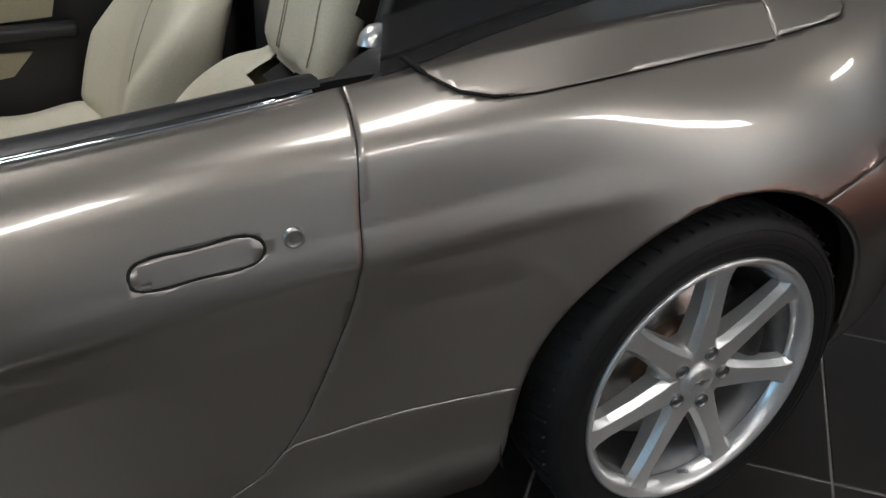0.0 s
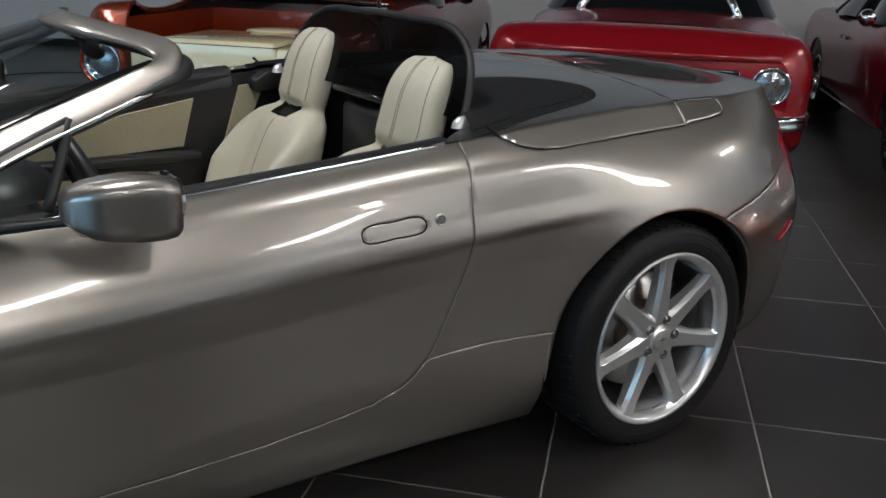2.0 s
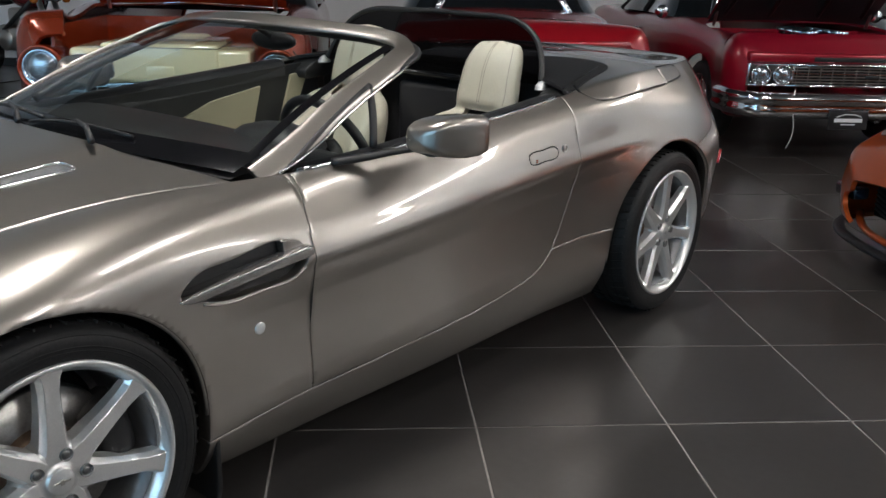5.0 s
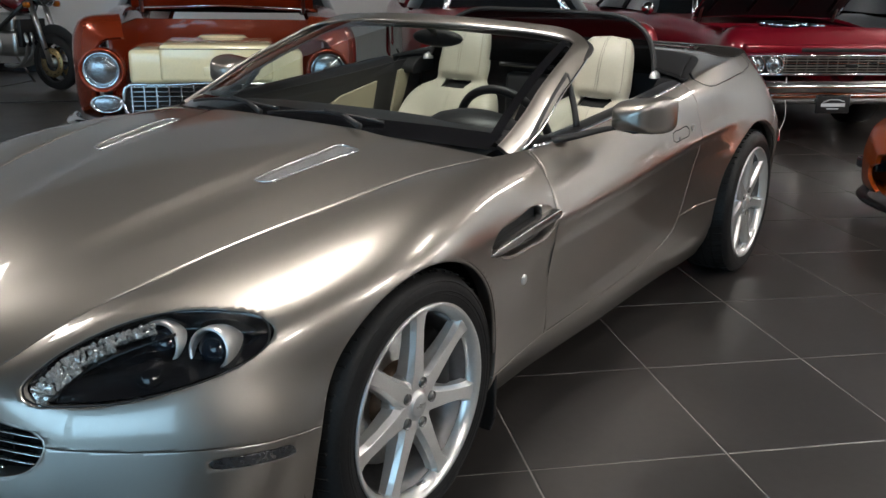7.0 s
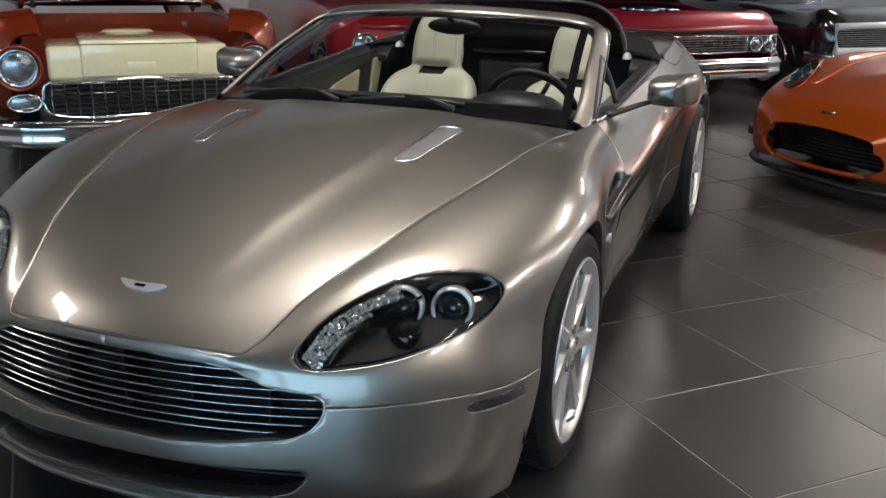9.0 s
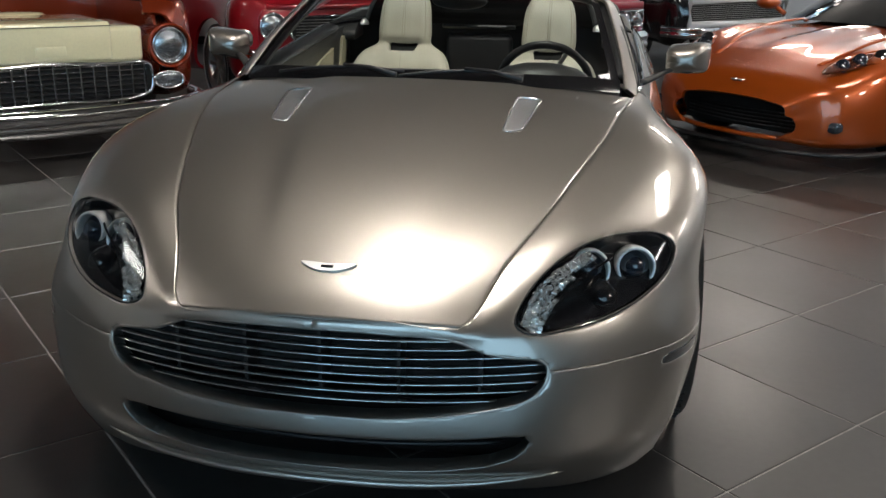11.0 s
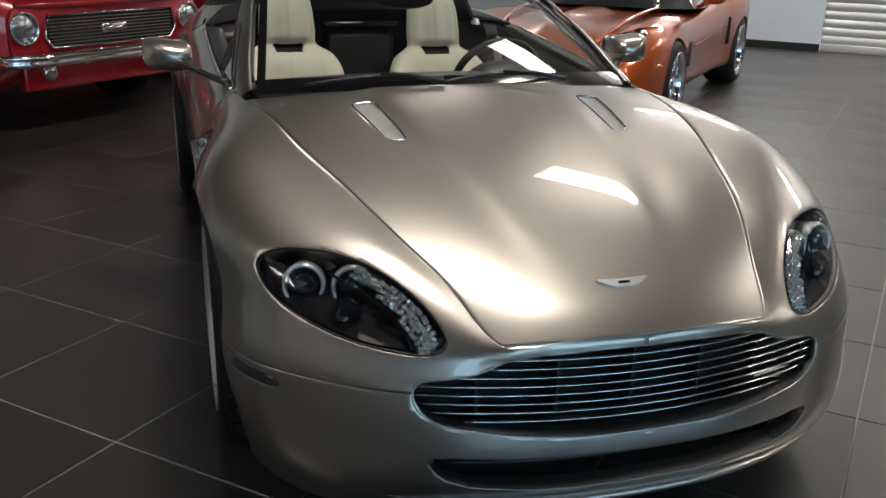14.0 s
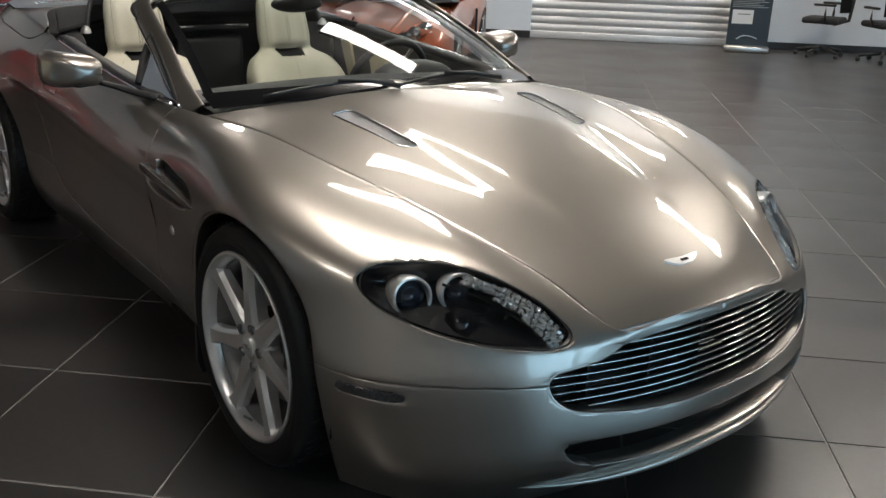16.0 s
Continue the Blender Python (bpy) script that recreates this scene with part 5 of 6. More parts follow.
def copper_sedan():
    c = empty("classic_sedan", pose(-1.315, -2.69, 0, 0, 0, 44.6), "copper-orange fifties sedan with its bonnet raised", "car")
    st = [(0.0, .80, .42, .88, .02), (-.06, .88, .38, .95, .03), (-.35, .93, .30, .985, .035), (-1.2, .94, .26, 1.0, .04), (-2.4, .94, .25, 1.0, .03), (-3.8, .93, .26, .98, .03), (-4.6, .88, .32, .93, .03), (-4.95, .80, .42, .85, .0)]
    bay = rounded([(.10, 0), (.10, .56), (-.14, .62), (-.4, .69), (-.9, .72), (-1.32, .74), (-1.36, .4), (-1.36, 0), (-1.36, -.5), (.10, -.5)], 90, 1)
    bm, cut_out = body_from(st, (-.98, -3.9), .40, .34, [(bay, [0, 1], lambda p: .60 - p[:, 2])])
    for b in cut_out:
        b.free()
    part("body", bm, COPPER, c)
    for s in (1, -1):
        part("lamp_hood", lathe([(.125, -.30), (.140, -.12), (.146, .0), (.142, .045), (.128, .045), (.12, .0)], 36, "x", Matrix.Translation((.0, s * .74, .675))), COPPER, c)
        round_lamp(c, .012, s * .74, .675, .105)
        m = Matrix.Translation((.012, s * .72, .455)) @ Matrix.Diagonal((1, 1.75, 1, 1))
        side_lamp = part("parking_lamp", lathe([(.052, -.02), (.062, .012), (.056, .02), (.05, .012)], 30, "x", m), CHROME, c, "oval chrome parking lamp")
        part("lamp_glass", lathe([(0, .016), (.03, .014), (.05, .006)], 30, "x", m), LAMP_GLASS, side_lamp)
        simple_wheel(c, -.98, s * .76, .335, .20, 5, CHROME)
        simple_wheel(c, -3.9, s * .76, .335, .20, 5, CHROME)
        part("bonnet_hinge", tube([(-1.25, s * .62, .99), (-1.15, s * .62, 1.22), (-.95, s * .62, 1.42)], .014, 8), STEEL, c)
    # chrome egg-crate grille
    rim = [(-.61, .525), (-.595, .565), (-.50, .582), (0, .592), (.50, .582), (.595, .565), (.61, .525), (.59, .39), (.50, .358), (0, .352), (-.50, .358), (-.59, .39)]
    g = part("grille", slab(outline(rim, 60), .0, .012, plane="yz"), VOID, c, "chrome egg-crate grille", smooth=False)
    part("grille_surround", tube([(.022, a, b) for a, b in outline(rim, 70)], .014, 8, loop=True), CHROME, g)
    for k in range(15):
        y = -.56 + .08 * k
        part("grille_upright", box(.012, .030, y - .005, y + .005, .362, .580, .002, 1), CHROME, g, smooth=False)
    for k in range(7):
        z = .378 + .031 * k
        part("grille_crossbar", box(.012, .026, -.575, .575, z - .0035, z + .0035, .002, 1), CHROME, g, smooth=False)
    chrome_bumper(c, [(-.30, .99, .27), (-.05, .95, .27), (.10, .78, .265), (.15, .4, .255), (.16, 0, .25)], .16, .09)
    bay = engine_bay(c, -1.36, -.10, .70, .45, .93, COPPER)
    cover = part("radiator_cover", joined(box(-.62, .012, -.57, .57, .585, .805, .03, 3), box(-.66, .030, -.37, .37, .60, .84, .026, 3)), IVORY, bay, "ivory radiator and engine cover")
    part("cover_recess", box(.018, .032, -.09, .09, .635, .70, .006), IVORY, cover)
    part("cover_seam", box(-.669, .033, -.372, .372, .812, .816), VOID, cover, smooth=False)
    part("engine_cover", lathe([(0, .05), (.16, .045), (.2, .02), (.21, -.08)], 32, "z", Matrix.Translation((-.85, 0, .80))), IVORY, bay)
    part("scuttle_trim", tube([(-1.34, -.72, 1.005), (-1.32, 0, 1.045), (-1.34, .72, 1.005)], .016, 8), CHROME, c)
    open_bonnet(c, -1.30, -.08, .70, 1.04, 52, COPPER, COPPER)
    greenhouse(c, (-1.42, -3.9, .82), (-1.95, -3.3, .66), COPPER, .98, 1.47)


def red_coupe():
    c = empty("red_coupe", pose(-3.35, -1.28, 0, 0, 0, 42) @ Matrix.Scale(1.08, 4), "bright red sixties coupe with chrome bumper and dark grille", "car")
    st = [(0.0, .73, .42, .80, .012), (-.05, .80, .36, .845, .015), (-.4, .85, .26, .88, .04), (-1.3, .865, .22, .90, .045), (-2.4, .865, .22, .91, .03), (-3.6, .86, .25, .92, .02), (-4.3, .82, .32, .90, .01), (-4.58, .76, .42, .84, 0)]
    bm, _ = body_from(st, (-.82, -3.56), .36, .31)
    part("body", bm, RED, c)
    part("fascia", slab(rounded([(-.74, .42), (-.77, .62), (-.74, .80), (0, .815), (.74, .80), (.77, .62), (.74, .42)], 60, 1), -.03, .006, .004, plane="yz"), RED, c, "flat red front panel")
    g = part("grille", slab([(-.53, .60), (-.50, .725), (.50, .725), (.53, .60), (.48, .54), (-.48, .54)], .0, .014, plane="yz"), VOID, c, "dark grille in a chrome frame", smooth=False)
    part("grille_frame", tube([(.02, a, b) for a, b in [(-.53, .60), (-.50, .73), (0, .735), (.50, .73), (.53, .60), (.48, .535), (0, .53), (-.48, .535)]], .009, 8, loop=True), CHROME, g)
    for k in range(8):
        part("grille_bar", box(.014, .02, -.49, .49, .556 + .021 * k, .561 + .021 * k), STEEL, g, smooth=False)
    part("grille_badge", joined(box(.016, .03, -.10, .10, .60, .66, .012), box(.02, .04, -.06, .06, .615, .645, .012)), CHROME, g, "plain chrome grille emblem")
    part("bonnet_lip", tube([(.0, -.70, .80), (.03, -.35, .80), (.035, 0, .80), (.03, .35, .80), (.0, .70, .80)], .02, 10), RED, c)
    for s in (1, -1):
        round_lamp(c, .012, s * .665, .665, .088)
        m = Matrix.Translation((.02, s * .52, .385))
        part("turn_lamp", lathe([(0, .02), (.03, .016), (.045, .012), (.05, 0)], 24, "x", m), CHROME, c)
        simple_wheel(c, -.82, s * .70, .315, .19, 10, STEEL, True)
        simple_wheel(c, -3.56, s * .70, .315, .19, 10, STEEL, True)
        part("scoop", box(-3.2, -2.95, s * .855 - .01, s * .855 + .02, .50, .72, .02), RED, c)
        part("guard", box(.075, .10, s * .30 - .012, s * .30 + .012, .42, .52, .006), CHROME, c)
    chrome_bumper(c, [(-.28, .88, .475), (-.06, .85, .475), (.07, .72, .475), (.10, .4, .475), (.11, 0, .475)], .075, .05)
    part("valance", box(-.06, .02, -.70, .70, .28, .44, .02), RED, c)
    for k in range(7):
        y = -.21 + .07 * k
        part("bonnet_letter", box(-.06, -.045, y - .012, y + .012, .848, .853), CHROME, c, smooth=False)
    greenhouse(c, (-1.42, -3.5, .74), (-1.95, -2.9, .60), RED, .92, 1.28)


def red_muscle():
    c = empty("muscle_car", pose(-5.35, .45, 0, 0, 0, 45), "deep red late-sixties muscle car with raised bonnet", "car")
    st = [(0.0, .90, .40, .80, .01), (-.05, .945, .36, .86, .012), (-.4, .965, .28, .92, .03), (-1.4, .97, .24, .95, .03), (-2.6, .97, .24, .965, .02), (-4.0, .96, .26, .96, .02), (-4.9, .92, .34, .92, .01), (-5.1, .88, .42, .86, 0)]
    bay = outline([(-.16, 0), (-.16, .60), (-.2, .72), (-.6, .75), (-1.3, .77), (-1.42, .70), (-1.42, 0), (-1.42, -.5), (-.16, -.5)], 80)
    bm, cut_out = body_from(st, (-.95, -3.92), .385, .33, [(bay, [0, 1], lambda p: .80 - p[:, 2])])
    for b in cut_out:
        b.free()
    part("body", bm, DEEP_RED, c)
    g = part("grille", slab([(-.86, .575), (-.88, .72), (.88, .72), (.86, .575)], .0, .012, plane="yz"), VOID, c, "silver barred full-width grille", smooth=False)
    part("grille_frame", tube([(.018, -.88, .572), (.018, -.885, .725), (.02, 0, .728), (.018, .885, .725), (.018, .88, .572), (.02, 0, .57)], .010, 8, loop=True), CHROME, g)
    for k in range(6):
        part("grille_bar", box(.010, .024, -.56, .56, .592 + .022 * k, .600 + .022 * k, .002, 1), STEEL if k != 3 else CHROME, g, smooth=False)
    for k in range(12):
        y = -.52 + .0945 * k
        part("grille_upright", box(.008, .016, y - .003, y + .003, .585, .715), STEEL, g, smooth=False)
    part("grille_badge", box(.016, .034, .02, .13, .63, .66, .006), BLACK, g)
    for s in (1, -1):
        bezel = part("lamp_bezel", joined(box(-.01, .02, s * .72 - .185, s * .72 + .185, .560, .736, .012)), CHROME, c, "square chrome lamp bezel")
        part("bezel_inset", box(.0, .024, s * .72 - .168, s * .72 + .168, .576, .720, .006), BLACK, bezel)
        for d in (-.084, .084):
            round_lamp(c, .026, s * .72 + d, .647, .068)
        simple_wheel(c, -.95, s * .80, .33, .22, 8, CHROME)
        simple_wheel(c, -3.92, s * .80, .33, .24, 8, CHROME)
        part("marker_lamp", box(.09, .112, s * .60 - .07, s * .60 + .07, .415, .452, .006), AMBER, c)
        part("door_handle", box(-2.75, -2.55, s * .965, s * .985, .80, .82, .006), CHROME, c)
        part("door_mirror", lathe([(0, .06), (.05, .04), (.065, 0), (.055, -.05), (0, -.06)], 20, "x", Matrix.Translation((-1.75, s * 1.03, 1.02))), CHROME, c)
        part("sill_trim", tube([(-1.4, s * .955, .285), (-3.4, s * .955, .285)], .012, 8), CHROME, c)
        part("bonnet_hinge", tube([(-1.3, s * .70, .93), (-1.2, s * .70, 1.15)], .014, 8), STEEL, c)
    chrome_bumper(c, [(-.30, 1.0, .44), (-.06, .98, .44), (.07, .88, .435), (.11, .5, .43), (.12, 0, .43)], .17, .09)
    part("air_slot", box(.10, .128, .28, .42, .40, .44, .004), VOID, c)
    plate = part("dealer_plate", box(.155, .165, -.295, .015, .265, .41, .006), PLATE, c, "black dealer plate with pale bars")
    part("plate_line", box(.166, .168, -.25, -.03, .322, .350), WHITE_BAND, plate, smooth=False)
    part("plate_line", box(.166, .168, -.195, -.085, .300, .309), WHITE_BAND, plate, smooth=False)
    part("plate_arc", tube([(.167, -.235, .360), (.167, -.17, .381), (.167, -.09, .379), (.167, -.04, .363)], .004, 6), WHITE_BAND, plate)
    bay = engine_bay(c, -1.42, -.16, .72, .45, .90, DEEP_RED)
    part("engine_block", joined(box(-1.15, -.45, -.24, .24, .50, .78, .03), box(-1.1, -.5, -.36, -.2, .66, .80, .02), box(-1.1, -.5, .2, .36, .66, .80, .02)), BLACK, bay)
    for k in range(4):
        for s in (1, -1):
            x = -1.0 + .15 * k
            part("intake_trumpet", lathe([(0, .002), (.062, 0), (.060, .14), (.063, .22), (.076, .25), (.070, .25), (.057, .22), (0, .02)], 24, "z", Matrix.Translation((x, -.06 + s * .09, .70)) @ Matrix.Rotation(radians(-8 * s), 4, "X")), STACK, bay, "polished blue-tinted intake stack")
    part("slam_panel", box(-.20, -.08, -.80, .80, .80, .87, .015), DEEP_RED, bay)
    part("header_panel", box(-.12, .022, -.90, .90, .738, .815, .02), DEEP_RED, c)
    part("header_slot", box(.010, .026, -.40, .40, .752, .785, .004), BLACK, c, "dark slot above the grille")
    for s in (1, -1):
        part("breather", lathe([(.03, 0), (.03, .06), (.045, .07), (.04, .1), (0, .11)], 20, "z", Matrix.Translation((-.75, s * .30, .80))), CHROME, bay)
    open_bonnet(c, -1.36, -.1, .74, .98, 40, DEEP_RED, BLACK)
    greenhouse(c, (-1.5, -3.9, .84), (-2.05, -3.3, .66), BLACK, .97, 1.36)
    part("front_cord", tube(curve([(.13, -.57, .56), (.15, -.575, .40), (.16, -.56, .22), (.15, -.59, .12)], 16), .004, 6), WHITE_BAND, c, "thin cord hanging from the grille")


def black_coupe():
    c = empty("black_coupe", pose(-7.45, 2.25, 0, 0, 0, 45), "black sixties coupe with a white-framed grille", "car")
    st = [(0.0, .86, .42, .80, .01), (-.05, .91, .36, .86, .015), (-.4, .94, .28, .92, .04), (-1.4, .95, .24, .95, .04), (-2.6, .95, .24, .96, .02), (-4.0, .94, .26, .95, .02), (-4.7, .90, .34, .90, .01), (-4.9, .86, .42, .84, 0)]
    bm, _ = body_from(st, (-.95, -3.85), .38, .33)
    part("body", bm, JET, c)
    g = part("grille", slab([(-.84, .54), (-.86, .76), (.86, .76), (.84, .54)], .0, .014, plane="yz"), VOID, c, "black grille in a white frame", smooth=False)
    part("grille_frame", tube([(.03, -.87, .53), (.03, -.89, .78), (.045, 0, .79), (.03, .89, .78), (.03, .87, .53), (.045, 0, .52)], .035, 10, loop=True), WHITE_BAND, g)
    for k in range(9):
        part("grille_bar", box(.012, .02, -.84, .84, .56 + .022 * k, .565 + .022 * k), STEEL, g, smooth=False)
    for s in (1, -1):
        simple_wheel(c, -.95, s * .79, .33, .21, 5, STEEL)
        simple_wheel(c, -3.85, s * .79, .33, .21, 5, STEEL)
        part("arch_trim", tube([(-.95 + .39 * math.cos(a), s * .952, .33 + .39 * math.sin(a)) for a in np.linspace(.1, 3.04, 24)], .010, 8), CHROME, c)
    chrome_bumper(c, [(-.28, .96, .44), (-.05, .93, .44), (.07, .80, .435), (.11, .4, .43), (.12, 0, .43)], .12, .07)
    greenhouse(c, (-1.5, -3.9, .82), (-2.05, -3.2, .64), JET, .97, 1.34)


def orange_sports():
    c = empty("orange_sports_car", pose(-2.40, 1.52, 0, 0, 0, -43.9) @ Matrix.Scale(.95, 4), "metallic orange modern sports coupe with chrome wheels", "car")
    st = [(0.0, .46, .19, .42, .03), (-.06, .62, .17, .50, .04), (-.20, .78, .15, .58, .045), (-.45, .885, .14, .66, .05), (-.8, .925, .15, .735, .05), (-1.2, .92, .16, .775, .045), (-1.8, .90, .17, .80, .04), (-2.6, .905, .18, .85, .04), (-3.3, .93, .19, .92, .04), (-4.0, .95, .22, .95, .04), (-4.4, .88, .30, .93, .02)]

    def shape(x, y, z):
        """Peaked front fenders, a lower bonnet between them, flared arches and a waisted door."""
        peak = np.exp(-((x + 1.02) / .55) ** 2)
        high = np.clip((z - .45) / .25, 0, 1)
        z = z + high * peak * (.055 * np.exp(-((y - .73) / .13) ** 2) - .028 * np.exp(-(y / .34) ** 2))
        z = z + .035 * np.exp(-((x + 1.2) / .9) ** 2) * high * np.exp(-(y / .17) ** 4) * np.clip((-x - .25) / .4, 0, 1)
        flare = .022 * np.exp(-((x + .98) / .42) ** 4) + .03 * np.exp(-((x + 3.66) / .5) ** 4)
        side = np.clip((y - .7) / .2, 0, 1)
        return y + side * (flare - .03 * np.exp(-((x + 2.2) / .7) ** 2) * np.clip((.62 - z) / .2, 0, 1)), z

    mouth = rounded([(-.1, .225), (.42, .225), (.50, .245), (.515, .32), (.47, .355), (-.1, .362)], 60, 1)
    bm, cut_out = body_from(st, (-.98, -3.66), .36, .335, [(mouth, [1, 2], lambda p: -.5 - p[:, 0])], shape)
    for b in cut_out:
        b.free()
    part("body", bm, ORANGE, c)
    intake = part("front_intake", box(-.42, -.24, -.56, .56, .19, .40), VOID, c, "black mesh front intake", smooth=False)
    for k in range(5):
        part("intake_slat", tube(curve([(-.20, -.50, .245 + .025 * k), (-.10, 0, .245 + .025 * k), (-.20, .50, .245 + .025 * k)], 12), .005, 6), BLACK, intake)
    part("splitter", tube(curve([(-.75, -.93, .13), (-.38, -.87, .125), (-.08, -.62, .12), (.02, 0, .12), (-.08, .62, .12), (-.38, .87, .125), (-.75, .93, .13)], 40), .035, 10, flat=.5), BLACK, c, "black front splitter")
    part("bumper_lip", tube(curve([(-.22, -.66, .185), (-.04, -.30, .185), (.0, 0, .185), (-.04, .30, .185), (-.22, .66, .185)], 24), .022, 10, flat=.8), ORANGE, c)
    part("bonnet_scoop", box(-.50, -.40, -.16, .16, .66, .685, .012), BLACK, c, "black slot in the bonnet")
    part("nose_badge", joined(box(-.10, -.04, -.05, -.004, .535, .55, .004), box(-.10, -.04, .004, .05, .535, .55, .004)), CHROME, c)
    for s in (1, -1):
        pts = outline([(-.20, .54), (-.31, .65), (-.50, .75), (-.68, .79), (-.75, .76), (-.67, .67), (-.51, .57), (-.33, .51)], 40)
        z = lambda x, y: np.interp(-x, [.2, .45, .8, 1.2], [.595, .68, .755, .80]) - .18 * max(0, y - .62) + .044
        lens = bmesh.new()
        lens.faces.new([lens.verts.new((a, s * b, z(a, b))) for a, b in pts])
        lamp = part("headlamp", lens, LENS, c, "clear slanted headlamp with twin projectors", smooth=False)
        bowl = bmesh.new()
        bowl.faces.new([bowl.verts.new((a, s * b, z(a, b) - .006)) for a, b in pts])
        part("lamp_bed", bowl, BRONZE_BED, lamp, smooth=False)
        for a, b, r in ((-.34, .59, .045), (-.46, .64, .045), (-.60, .71, .055)):
            part("projector", lathe([(0, .02), (r * .5, .016), (r * .8, .004), (r, .008), (r * 1.05, -.02)], 24, "z", Matrix.Translation((a, s * b, z(a, b) + .0)) @ Matrix.Rotation(radians(50), 4, "Y")), CHROME if r > .05 else BLUE_LENS, lamp)
        part("fog_lamp", box(-.20, -.10, s * .66 - .10, s * .66 + .10, .27, .345, .02), BLUE_LENS, c, "fog lamp in the front bumper")
        part("side_lamp", box(-.66, -.48, s * .895 - .02, s * .895 + .02, .50, .535, .01), AMBER, c)
        simple_wheel(c, -.98, s * .81, .335, .27, 10, CHROME, rim=.74)
        simple_wheel(c, -3.66, s * .82, .345, .31, 10, CHROME, rim=.74)
        mir = part("door_mirror", lathe([(0, .10), (.06, .07), (.075, 0), (.065, -.06), (0, -.07)], 24, "x", Matrix.Translation((-1.82, s * 1.01, .97)) @ Matrix.Diagonal((1, 1.35, .8, 1))), ORANGE, c)
        part("mirror_arm", tube([(-1.85, s * .86, .88), (-1.84, s * .96, .94)], .022, 8), ORANGE, mir)
        part("fender_vent", box(-1.60, -1.42, s * .875, s * .910, .40, .62, .02), VOID, c)
        part("rear_scoop", box(-3.16, -3.10, s * .90, s * .945, .45, .72, .02), VOID, c, "black brake duct ahead of the wheel")
        part("door_crease", tube(curve([(-1.7, s * .897, .56), (-2.4, s * .890, .58), (-3.0, s * .912, .64)], 14), .008, 8), ORANGE, c)
        part("brow_line", tube(curve([(-.16, s * .50, .575), (-.35, s * .52, .665), (-.60, s * .64, .765), (-.80, s * .80, .785)], 16), .006, 6), ORANGE, c)
        part("bonnet_ridge", tube(curve([(-.35, s * .42, .665), (-.8, s * .50, .795), (-1.3, s * .54, .855), (-1.7, s * .56, .87)], 16), .022, 10, flat=.5), ORANGE, c)
    greenhouse(c, (-1.62, -3.7, .80), (-2.35, -3.2, .56), ORANGE, .86, 1.22)


copper_sedan()
red_coupe()
red_muscle()
black_coupe()
orange_sports()

